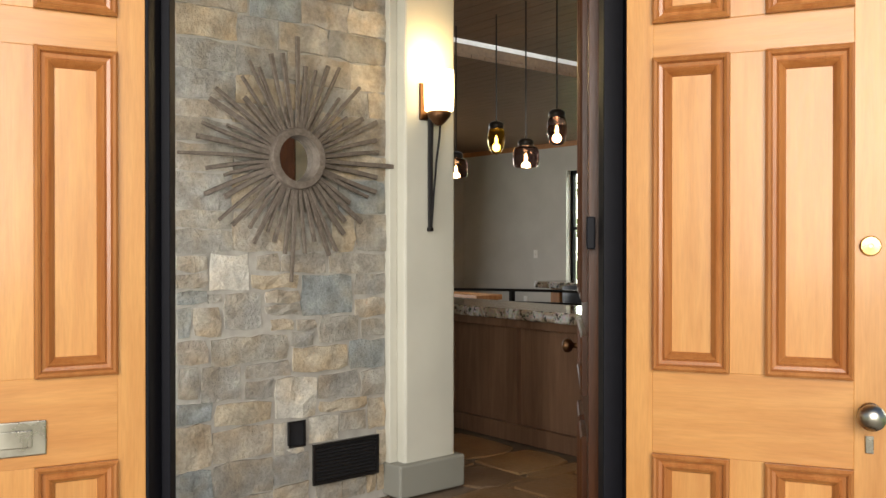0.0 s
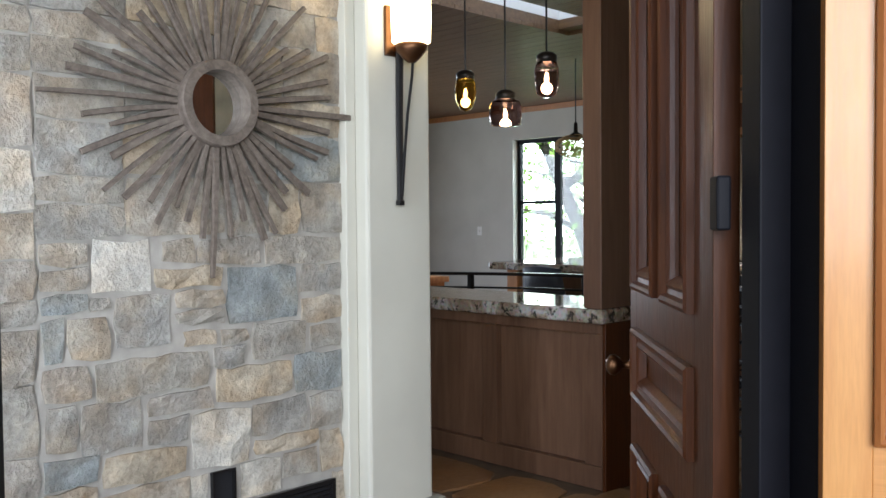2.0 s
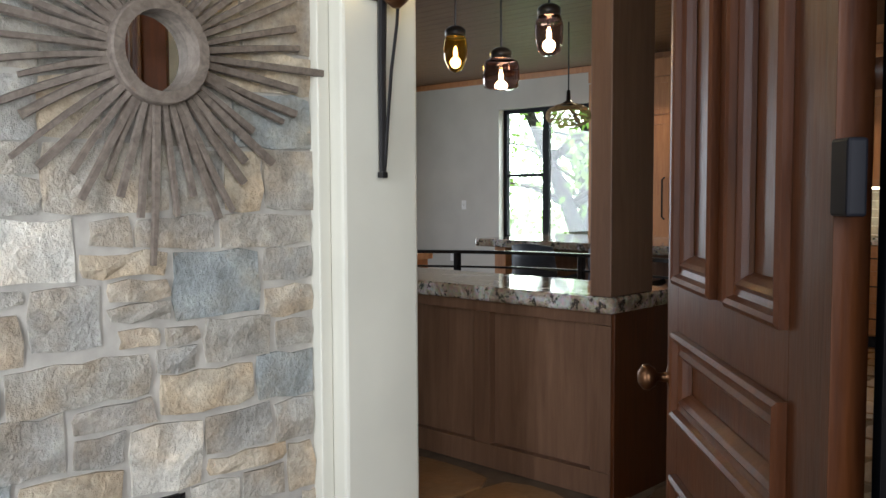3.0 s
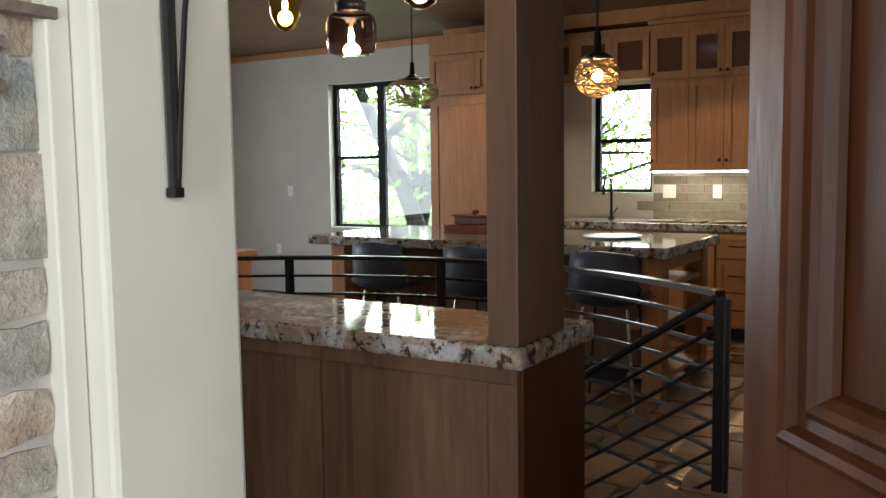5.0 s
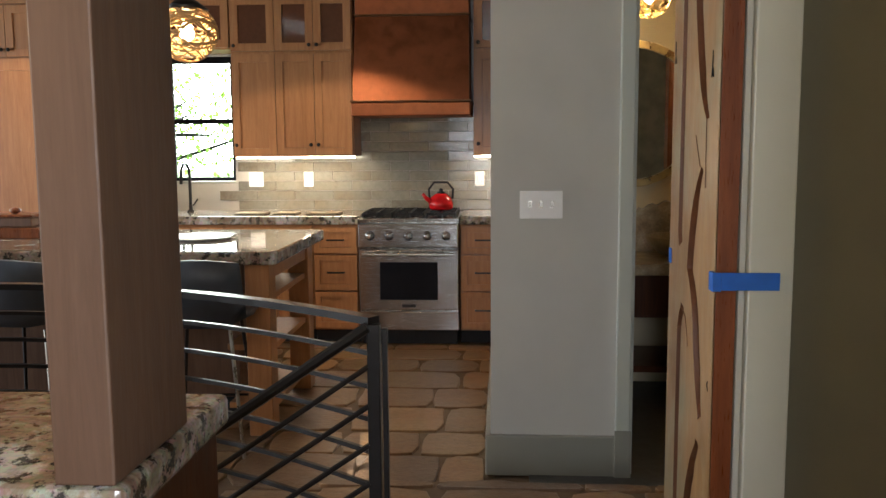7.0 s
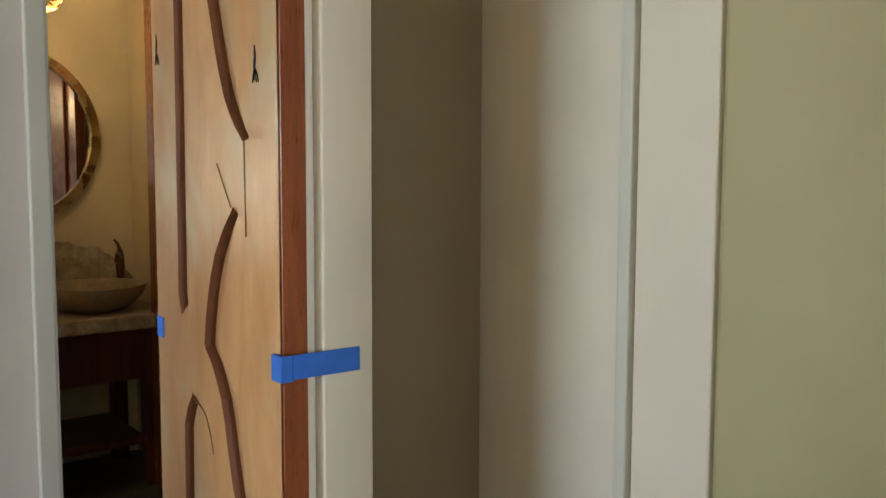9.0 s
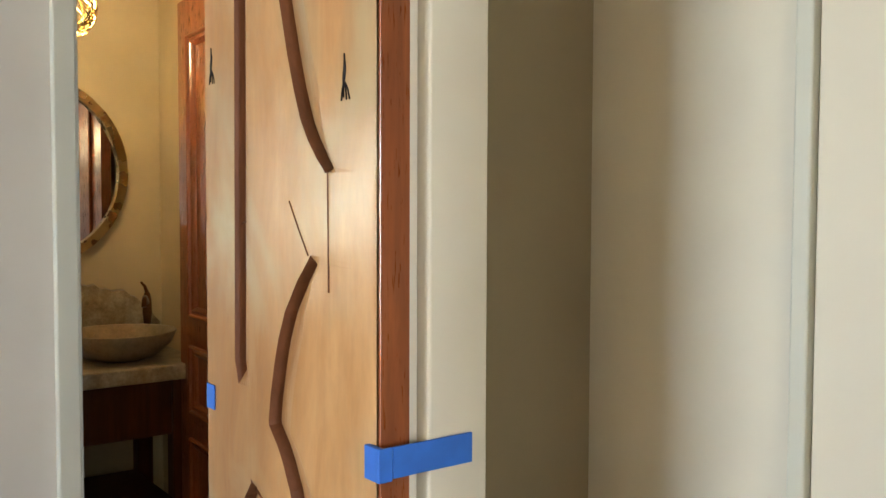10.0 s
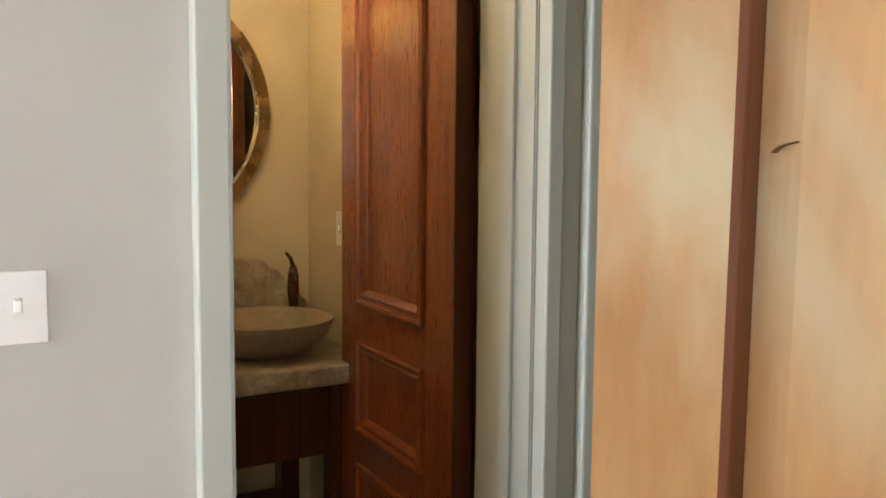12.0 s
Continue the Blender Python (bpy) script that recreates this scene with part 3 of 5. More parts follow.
# ---------------------------------------------------------------- front doors
def outer_door(name, hinge, rz, label, flip):
    d = thing(name, (hinge[0], hinge[1], 0.05), label, "door", "open front doors", "structure", rz)
    panels = [(0.064, 0.18, 0.245, 0.735), (0.325, 0.18, 0.515, 0.735), (0.064, 0.94, 0.245, 1.705), (0.325, 0.94, 0.515, 1.705), (0.064, 1.79, 0.245, 2.26), (0.325, 1.79, 0.515, 2.26)]
    panelled(d, 0.585, 2.4, 0.05, panels, PINE, PINE_TRIM, [(i, h * 1.35) for i, h in OGEE], recess=0.016, rail_mat=PINE_RAIL)
    return d


rd = outer_door("door_1", (2.425, -1.745), 28.1, "honey pine panelled front door standing open", 1)
knob(rd, (0.548, -0.026, 0.865), PEWTER, 0.03, -1)
part("keyhole_plate", box(0.538, -0.031, 0.775, 0.556, -0.0255, 0.815, 0.002), PEWTER, rd)
kb = part("deadbolt", lathe([(0.023, 0), (0.023, 0.006), (0.02, 0.012), (0.006, 0.013), (0.005, 0.01)], 20), BRASS, rd)
kb.matrix_local = pose(0.548, -0.026, 1.245, 90, 0, 0)
ld = outer_door("door_2", (1.695, -2.70), -102, "honey pine panelled front door with a letter plate", -1)
part("letter_plate", box(0.22, 0.0255, 0.765, 0.44, 0.034, 0.845, 0.003), PEWTER, ld, "brushed metal letter plate")
part("letter_flap", box(0.25, 0.035, 0.785, 0.41, 0.039, 0.825, 0.002), PEWTER, ld)

dd = thing("door_3", (2.215, -1.615, FOYER + 0.01), "dark stained panelled inner door standing open", "door", kind="structure", rz=132.1)
panelled(dd, 0.835, 2.36, 0.045, [(0.134, 0.09, 0.385, 0.57), (0.47, 0.09, 0.745, 0.57), (0.134, 0.69, 0.745, 0.868), (0.134, 0.967, 0.385, 2.2), (0.47, 0.967, 0.745, 2.2)], WALNUT, WALNUT,
         [(i * 1.35, h * 1.2) for i, h in OGEE], recess=0.016)
knob(dd, (0.785, 0.024, 0.765), BRONZE, 0.028, 1)
knob(dd, (0.785, -0.024, 0.765), BRONZE, 0.028, -1)
part("latch_box", box(-0.052, 0.006, 1.125, -0.004, 0.03, 1.215, 0.004), BLACK, dd)
for z in (0.3, 1.9):
    part("hinge", box(-0.02, 0.016, z, 0.02, 0.03, z + 0.1, 0.003), BRONZE, dd)

# ---------------------------------------------------------------- sunburst mirror and sconce
random.seed(11)
sb = thing("sunburst_mirror", (0.60, -1.62, 1.655), "round mirror ringed by weathered wooden rays", "mirror")
sb.matrix_world = pose(0.585, -1.628, 1.655, 90, 0, 90)


def ring(r0, r1, z0, z1, seg=48):
    bm = bmesh.new()
    loops = [[bm.verts.new((r * math.cos(a * math.tau / seg), r * math.sin(a * math.tau / seg), z)) for a in range(seg)] for r, z in ((r0, z0), (r0 + 0.003, z1), (r1 - 0.004, z1), (r1, z1 - 0.006), (r1, z0))]
    for a, b in zip(loops, loops[1:] + loops[:1]):
        for i in range(seg):
            bm.faces.new((a[i], a[(i + 1) % seg], b[(i + 1) % seg], b[i]))
    return bm


part("ring", ring(0.094, 0.128, -0.01, 0.062), DRIFT, sb)
part("mirror_glass", lathe([(0.0945, 0.004), (0.0945, 0.012)], 40), MIRROR, sb)
N = 48
for i in range(N):
    a = i / N * math.tau + random.uniform(-0.035, 0.035)
    r = 0.515 if i % 12 == 0 else random.choice((0.40, 0.44, 0.36, 0.47, 0.33, 0.43))
    w0, w1 = random.uniform(0.007, 0.012), random.uniform(0.006, 0.0115)
    bm = bmesh.new()
    n = 5
    rings = []
    wob = random.uniform(-0.006, 0.006)
    for k in range(n):
        f = k / (n - 1)
        rr = 0.122 + (r - 0.122) * f
        w = w0 + (w1 - w0) * f
        off = wob * math.sin(f * 3.1)
        zz = 0.016 - 0.010 * f
        rings.append([bm.verts.new((rr, off + dy * w, zz + dz * 0.011)) for dy, dz in ((-1, 0), (-0.75, 1), (0.7, 1.05), (1, 0.1))])
    for p, q in zip(rings, rings[1:]):
        for j in range(4):
            bm.faces.new((p[j], p[(j + 1) % 4], q[(j + 1) % 4], q[j]))
    bm.faces.new(rings[0]), bm.faces.new(rings[-1])
    ray_ob = part("ray", bm, DRIFT, sb)
    ray_ob.matrix_local = pose(0, 0, random.uniform(0, 0.012), 0, 0, math.degrees(a))

sc = thing("wall_sconce", (0.656, -0.955, 1.37), "torch-style bronze wall sconce with a lit frosted shade", "lamp")
part("back_plate", box(0, -0.05, 0.5, 0.014, 0.05, 0.67, 0.004), BRONZE, sc)
part("stem", tube([(0.022, 0, 0), (0.022, 0, 0.3), (0.026, 0, 0.52)], [0.011, 0.0125, 0.014], 8), IRON, sc)
part("foot", box(0.010, -0.011, -0.012, 0.034, 0.011, 0.006, 0.003), IRON, sc)
part("scroll", tube([(0.03, 0.002, 0.02), (0.04, 0.006, 0.16), (0.05, 0.012, 0.30), (0.066, 0.02, 0.43), (0.08, 0.012, 0.49)], 0.005, 8), IRON, sc)
part("cup", lathe([(0.012, 0.47), (0.03, 0.485), (0.052, 0.51), (0.056, 0.53), (0.05, 0.533)], 20, (0.085, 0, 0)), BRONZE, sc, smooth=True)
part("arm", box(0.012, -0.012, 0.515, 0.07, 0.012, 0.535, 0.003), BRONZE, sc)
part("shade", lathe([(0.058, 0.534), (0.066, 0.54), (0.069, 0.62), (0.068, 0.70), (0.0665, 0.72), (0.062, 0.72), (0.06, 0.545)], 28, (0.085, 0, 0)), SHADE, sc, "glowing cream frosted glass shade", smooth=True)
bulb("sconce_bulb", (0.741, -0.955, 2.14), 5.5, (1, 0.72, 0.36), 0.05)

vent = thing("wall_vent", (0.56, -1.45, 0.31), "black metal floor-level return grille in the stone", "vent")
part("frame", moulding(-0.172, -0.088, 0.172, 0.088, [(0, 0), (0, 0.012), (0.012, 0.012), (0.014, 0)], 0, -1), IRON, vent)
part("backing", box(-0.16, 0.0, -0.077, 0.16, 0.008, 0.077), RECESS_SHADE, vent)
for k in range(10):
    part("slat", box(-0.159, -0.008, -0.074 + k * 0.0153, 0.159, -0.002, -0.069 + k * 0.0153), IRON, vent)
vent.matrix_world = pose(0.585, -1.36, 0.352, 0, 0, 90)
hole = thing("wall_box", (0, 0, 0), "open dark utility box recessed in the stone", "outlet box")
part("box_lining", moulding(-0.04, -0.056, 0.04, 0.056, [(0, 0), (0.0, 0.003), (0.006, 0.003), (0.006, -0.03)], 0, -1), IRON, hole)
part("backing", box(-0.035, 0.012, -0.05, 0.035, 0.02, 0.05), RECESS_SHADE, hole)
hole.matrix_world = pose(0.585, -1.606, 0.497, 0, 0, 90)


# ---------------------------------------------------------------- half wall, bar top, post
hw = thing("half_wall", (0, 0, 0), "alder panelled half wall guarding the stair", "half wall", kind="structure")
part("core", box(-2.3, 0.118, 0.0, 0.795, 0.50, 0.86), ALDER, hw)
stiles = [(-2.3, -1.60), (-1.51, -1.02), (-0.93, -0.46), (-0.37, 0.12), (0.205, 0.71)]
bm = bmesh.new()
box(-2.3, 0.078, 0.815, 0.80, 0.117, 0.862, 0.002, bm)
part("top_rail", bm, ALDER, hw)
part("bottom_rail", box(-2.3, 0.078, FOYER, 0.80, 0.117, 0.25, 0.002), ALDER, hw)
for a, b in zip(stiles, stiles[1:] + [(0.80, 0.9)]):
    part("stile", box(a[1], 0.078, 0.251, b[0], 0.117, 0.814, 0.002), ALDER, hw)
part("end_panel", box(0.801, 0.078, 0.0, 0.818, 0.50, 0.862, 0.003), WALNUT, hw)
tagged(part("bar_top", box(-2.4, 0.04, 0.863, 0.832, 0.545, 0.925, 0.012), GRANITE), "polished grey and gold granite bar top", "countertop")
wp = thing("wood_post", (0.795, 0.185, 0.925), "square stained wood post on the bar top", "post", kind="structure")
part("shaft", box(-0.069, -0.138, 0.001, 0.024, 0.16, CEIL - 0.927, 0.004), POSTWOOD, wp)

# ---------------------------------------------------------------- curved rail
rail = thing("stair_railing", (0, 0, 0), "black iron stair railing curving round the well", "railing", kind="structure")


def curve_y(x):
    return 1.93 - 0.277 * (x + 0.45) ** 2


CX = [1.01 - i * 0.14 for i in range(26)]
for i, z in enumerate((0.915, 0.815, 0.715, 0.615, 0.515, 0.41, 0.305, 0.2, 0.1)):
    part("handrail" if i == 0 else "rail", bar([(x, curve_y(x), z) for x in CX], 0.045 if i == 0 else 0.014, 0.022 if i == 0 else 0.014), IRON, rail)
for x in (1.01, -0.60, -1.43, -2.2):
    part("post", box(x - 0.019, curve_y(x) - 0.019, 0, x + 0.019, curve_y(x) + 0.019, 0.905, 0.003), IRON, rail)
SX, SY = 0.995, curve_y(1.01) - 0.012
for i in range(8):
    z = 0.898 - 0.118 * i
    run = (z + 0.1) / 0.68
    part("sloping_rail", tube([(SX, SY, z), (SX - run, SY - run * 0.035, -0.1)], 0.017 if i == 0 else 0.0085, 8), IRON, rail)
part("newel", box(1.036, SY - 0.012, FOYER, 1.052, SY + 0.012, 0.895, 0.002), IRON, rail)


# ---------------------------------------------------------------- pendants
def pendant(name, at, label, kind):
    p = thing(name, at, label, "pendant lamp", "pendants over the bar")
    top = CEIL - at[2]
    if kind == "drop":
        prof = [(0.004, -0.105), (0.03, -0.092), (0.05, -0.05), (0.056, 0.0), (0.05, 0.045), (0.042, 0.06)]
        gm = AMBER
    elif kind == "jar":
        prof = [(0.05, -0.07), (0.072, -0.062), (0.078, -0.03), (0.077, 0.02), (0.07, 0.045), (0.045, 0.06)]
        gm = SMOKE
    else:
        prof = [(0.02, -0.10), (0.045, -0.085), (0.055, -0.04), (0.057, 0.02), (0.045, 0.06)]
        gm = SMOKE
    g = part("glass_shade", lathe(prof + [(max(r - 0.003, 0.001), z + 0.001) for r, z in reversed(prof)], 24), gm, p, smooth=True)
    g.visible_shadow = False
    part("cap", lathe([(0.046, 0.055), (0.047, 0.085), (0.03, 0.1), (0.008, 0.105)], 20), IRON, p, smooth=True)
    part("filament", lathe([(0.003, -0.04), (0.009, -0.03), (0.01, -0.012), (0.004, 0.012)], 12), FILAMENT, p, "bright glowing bulb", smooth=True)
    part("cord", tube([(0, 0, 0.1), (0, 0, top)], 0.0045, 6), IRON, p)
    bulb(name + "_bulb", (at[0], at[1], at[2] - 0.06), 2.2)
    return p


pendant("pendant_lamp", (-0.125, 0.234, 1.957), "amber teardrop glass pendant, lit", "drop")
pendant("pendant_lamp", (0.203, 0.159, 1.815), "smoked glass jar pendant, lit", "jar")
pendant("pendant_lamp", (0.47, 0.133, 1.952), "smoked glass bullet pendant, lit", "bullet")
pendant("pendant_lamp", (-0.50, 0.23, 1.80), "smoked glass jar pendant, lit", "jar")


def woven(at, r, label, name, drop, squash=0.95):
    rnd = random.Random(3)
    p = thing(name, at, label, "pendant lamp", "woven pendants over the island")
    for i in range(34):
        n = Vector((rnd.uniform(-0.8, 0.8), rnd.uniform(-0.8, 0.8), 1.0 if i % 2 else rnd.uniform(-1, 1))).normalized()
        a = n.orthogonal().normalized()
        b = n.cross(a)
        off = rnd.uniform(-0.5, 0.5)
        pts = []
        for k in range(15):
            t = k / 14 * math.tau
            q = n * off + (a * math.cos(t) + b * math.sin(t)) * math.sqrt(1 - off * off)
            pts.append(Vector((q.x, q.y, q.z * squash)) * r)
        part("strand", tube(pts, r * (0.028 if drop else 0.013), 4), WICKER, p)
    part("cap", lathe([(0.078, r * squash * 0.8), (0.045, r * squash * 0.9 + 0.015), (0.02, r * squash + 0.02), (0.016, r * squash + 0.1), (0.006, r * squash + 0.11)], 16), IRON, p, smooth=True)
    part("rod", tube([(0, 0, r * squash + 0.1), (0, 0, CEIL - at[2])], 0.006, 6), IRON, p)
    if drop:
        part("globe_bulb", lathe([(0.004, -0.03), (0.024, -0.01), (0.024, 0.015), (0.01, 0.035)], 12), FILAMENT, p, smooth=True)
        bulb(name + "_light", (at[0], at[1], at[2] + 0.06), 2.0)


woven((0.285, 1.91, 1.815), 0.105, "woven rattan globe pendant, lit", "woven_pendant", True)
woven((-1.725, 3.36, 1.95), 0.19, "woven twig dome pendant hanging before the window", "woven_pendant", False, 0.55)


# ---------------------------------------------------------------- kitchen
def shaker(parent, x0, z0, x1, z1, y, name="door", glassy=False, mat=OAK, knob_at=None, st=0.055, pull=False):
    d = part(name, moulding(x0 + 0.002, z0 + 0.002, x1 - 0.002, z1 - 0.002, [(0, -0.012), (0, 0.018), (st, 0.018), (st + 0.002, 0.006)], y, -1), mat, parent)
    part("panel" if not glassy else "glass_pane", box(x0 + st, y - 0.009, z0 + st, x1 - st, y - 0.003, z1 - st), CABGLASS if glassy else mat, d, "dark glass pane" if glassy else "")
    if knob_at:
        k = part("knob", lathe([(0.006, 0), (0.006, 0.012), (0.013, 0.016), (0.014, 0.022), (0.004, 0.026)], 12), IRON, d, smooth=True)
        k.matrix_local = pose(knob_at[0], y - 0.018, knob_at[1], 90, 0, 0)
    if pull:
        cx, cz = (x0 + x1) / 2, (z0 + z1) / 2
        part("pull", tube([(cx - 0.06, y - 0.008, cz), (cx - 0.06, y - 0.03, cz), (cx + 0.06, y - 0.03, cz), (cx + 0.06, y - 0.008, cz)], 0.006, 6), IRON, d)
    return d


CF = 5.30
uc = thing("upper_cabinet", (0, 0, 0), "oak wall cabinet with glass-topped doors", "cabinet", "oak kitchen cabinets")
part("body", box(-0.605, CF, 1.345, 0.295, K - 0.003, 2.56, 0.003), OAK, uc)
for i, (a, b) in enumerate(((-0.60, -0.275), (-0.275, 0.012), (0.012, 0.29))):
    kx = (a + 0.028, b - 0.028, a + 0.028)[i]
    shaker(uc, a, 1.35, b, 2.09, CF - 0.02, knob_at=(kx, 1.43))
    shaker(uc, a, 2.11, b, 2.50, CF - 0.02, "glass_door", True, knob_at=(kx, 2.15))
part("cornice", box(-0.625, CF - 0.045, 2.56, 0.315, K - 0.003, 2.60, 0.006), OAK, uc)
part("light_rail", box(-0.6, CF + 0.03, 1.331, 0.29, CF + 0.05, 1.344), LED, uc, "lit under-cabinet strip")
uc2 = thing("upper_cabinet", (0, 0, 0), "oak wall cabinet beside the copper hood", "cabinet", "oak kitchen cabinets")
part("body", box(1.175, CF, 1.345, 1.72, K - 0.003, 2.56, 0.003), OAK, uc2)
shaker(uc2, 1.18, 1.35, 1.45, 2.09, CF - 0.02, knob_at=(1.21, 1.43))
shaker(uc2, 1.18, 2.11, 1.45, 2.50, CF - 0.02, "glass_door", True, knob_at=(1.21, 2.15))
part("light_rail", box(1.18, CF + 0.03, 1.331, 1.5, CF + 0.05, 1.344), LED, uc2, "lit under-cabinet strip")
uc3 = thing("bridge_cabinet", (0, 0, 0), "oak cabinet with glass doors above the window", "cabinet", "oak kitchen cabinets")
part("body", box(-1.62, CF, 2.13, -0.607, K - 0.003, 2.56, 0.003), OAK, uc3)
for a, b in ((-1.61, -1.28), (-1.28, -0.945), (-0.945, -0.612)):
    shaker(uc3, a, 2.14, b, 2.50, CF - 0.02, "glass_door", True, knob_at=(a + 0.03, 2.17))
area("under_cabinet_light", (-0.15, 5.40, 1.32), (-0.15, 5.45, 0.9), 0.85, 0.03, 4, (1, 0.8, 0.55))
area("under_cabinet_light", (1.35, 5.40, 1.32), (1.35, 5.45, 0.9), 0.3, 0.03, 1.4, (1, 0.8, 0.55))
soffit = thing("soffit", (0, 0, 0), "oak panelled soffit above the cabinets", "soffit", kind="structure")
part("board", box(-2.66, CF - 0.0, 2.601, 1.75, K - 0.003, CEIL - 0.002, 0.003), OAK, soffit)

tc = thing("tall_cabinet", (0, 0, 0), "tall oak cabinet enclosing the refrigerator", "cabinet", "oak kitchen cabinets")
part("body", box(-2.60, 4.98, 0.0, -1.63, K - 0.003, 2.60, 0.003), OAK, tc)
shaker(tc, -2.595, 2.06, -2.115, 2.42, 4.96, knob_at=(-2.14, 2.11))
shaker(tc, -2.115, 2.06, -1.635, 2.42, 4.96, knob_at=(-2.09, 2.11))
part("frieze", box(-2.61, 4.955, 2.43, -1.62, 4.978, 2.6, 0.003), OAK, tc)
shaker(tc, -2.595, 0.12, -1.635, 2.05, 4.96, st=0.08)
part("pull", tube([(-1.72, 4.945, 1.05), (-1.72, 4.90, 1.07), (-1.72, 4.90, 1.43), (-1.72, 4.945, 1.45)], 0.009, 8), IRON, tc)

BF = 5.02


def drawers(x0, x1, label):
    c = thing("base_cabinet", (0, 0, 0), label, "cabinet", "oak kitchen cabinets")
    part("body", box(x0, BF, 0.1, x1, K - 0.003, 0.862, 0.003), OAK, c)
    part("toe_kick", box(x0, BF + 0.06, 0.0, x1, K - 0.003, 0.099), RECESS_SHADE, c)
    for a, b in ((0.12, 0.385), (0.395, 0.65), (0.66, 0.85)):
        shaker(c, x0 + 0.006, a, x1 - 0.006, b, BF - 0.018, "drawer", st=0.04, pull=True)


drawers(0.035, 0.358, "oak drawer cabinet with dark pulls")
drawers(1.087, 1.42, "oak drawer cabinet with dark pulls")
drawers(1.42, 1.72, "oak drawer cabinet with dark pulls")
for a, b in ((-0.60, 0.03), (-1.62, -0.605)):
    c = thing("base_cabinet", (0, 0, 0), "oak base cabinet with shaker doors", "cabinet", "oak kitchen cabinets")
    part("body", box(a, BF, 0.1, b, K - 0.003, 0.862, 0.003), OAK, c)
    part("toe_kick", box(a, BF + 0.06, 0.0, b, K - 0.003, 0.099), RECESS_SHADE, c)
    shaker(c, a + 0.005, 0.12, (a + b) / 2, 0.85, BF - 0.018), shaker(c, (a + b) / 2, 0.12, b - 0.005, 0.85, BF - 0.018)
tagged(part("worktop", box(-1.62, 4.99, 0.864, 0.360, K - 0.012, 0.925, 0.008), GRANITE), "grey granite worktop along the tiled wall", "countertop")
tagged(part("worktop", box(1.085, 4.99, 0.864, 1.74, K - 0.012, 0.925, 0.008), GRANITE), "short grey granite worktop beside the range", "countertop")

rg = thing("range_cooker", (0.7225, 4.98, 0.0), "stainless steel gas range with an oven window", "range")
part("body", box(-0.357, 0.03, 0.1, 0.357, 0.62, 0.895, 0.004), STEEL, rg)
part("control_panel", box(-0.357, -0.03, 0.70, 0.357, 0.029, 0.875, 0.012), STEEL, rg)
for i in range(5):
    k = part("knob", lathe([(0.034, 0), (0.034, 0.008), (0.025, 0.012), (0.023, 0.035), (0.003, 0.037)], 20), STEEL, rg, smooth=True)
    k.matrix_local = pose(-0.27 + i * 0.135, -0.03, 0.79, 90, 0, 0)
od = part("oven_door", box(-0.355, -0.012, 0.255, 0.355, 0.029, 0.69, 0.008), STEEL, rg)
part("oven_window", box(-0.205, -0.017, 0.33, 0.205, -0.0125, 0.60, 0.004), BLACK, od, "black oven glass")
part("oven_handle", tube([(-0.32, -0.065, 0.66), (0.32, -0.065, 0.66)], 0.013, 10), STEEL, od)
for s in (-0.3, 0.3):
    part("bracket", box(s - 0.012, -0.065, 0.65, s + 0.012, -0.0125, 0.67, 0.003), STEEL, od)
part("badge", box(-0.05, -0.019, 0.275, 0.05, -0.0125, 0.298, 0.002), IRON, od)
part("kick_panel", box(-0.355, -0.008, 0.11, 0.355, 0.029, 0.245, 0.005), STEEL, rg)
# solid dark block in place of the shade under the range
part("foot_shade", box(-0.34, 0.05, 0.0, 0.34, 0.6, 0.099), RECESS_SHADE, rg)
part("cooktop", box(-0.357, -0.02, 0.8955, 0.357, 0.62, 0.912, 0.004), STEEL, rg)
for gx in (-0.23, 0.0, 0.23):
    bm = bmesh.new()
    for k in range(4):
        box(gx - 0.105, 0.05 + k * 0.165, 0.925, gx + 0.105, 0.062 + k * 0.165, 0.945, 0, bm)
    for dx in (-0.1, 0.0, 0.1):
        box(gx + dx - 0.006, 0.04, 0.913, gx + dx + 0.006, 0.58, 0.946, 0, bm)
    part("grate", bm, IRON, rg)
    for by in (0.17, 0.45):
        part("burner", lathe([(0.04, 0.912), (0.045, 0.922), (0.02, 0.926)], 16, (gx, by, 0)), IRON, rg, smooth=True)

kt = thing("kettle", (0.93, 5.33, 0.947), "shiny red enamel kettle on the range", "kettle")
part("body", lathe([(0.075, 0), (0.088, 0.01), (0.092, 0.045), (0.075, 0.09), (0.045, 0.115), (0.03, 0.12)], 28), RED, kt, smooth=True)
part("lid", lathe([(0.032, 0.119), (0.03, 0.128), (0.012, 0.135), (0.014, 0.15), (0.004, 0.156)], 20), BLACK, kt, smooth=True)
part("handle", tube([(-0.085, 0, 0.08), (-0.09, 0, 0.15), (-0.05, 0, 0.2), (0.05, 0, 0.2), (0.09, 0, 0.15), (0.085, 0, 0.08)], 0.008, 8), BLACK, kt)
part("spout", tube([(-0.07, -0.03, 0.06), (-0.11, -0.05, 0.09), (-0.13, -0.06, 0.12)], [0.02, 0.015, 0.01], 10), RED, kt, smooth=True)

hd = thing("range_hood", (0.735, 0, 0), "tapered copper range hood with a banded lip", "range hood")


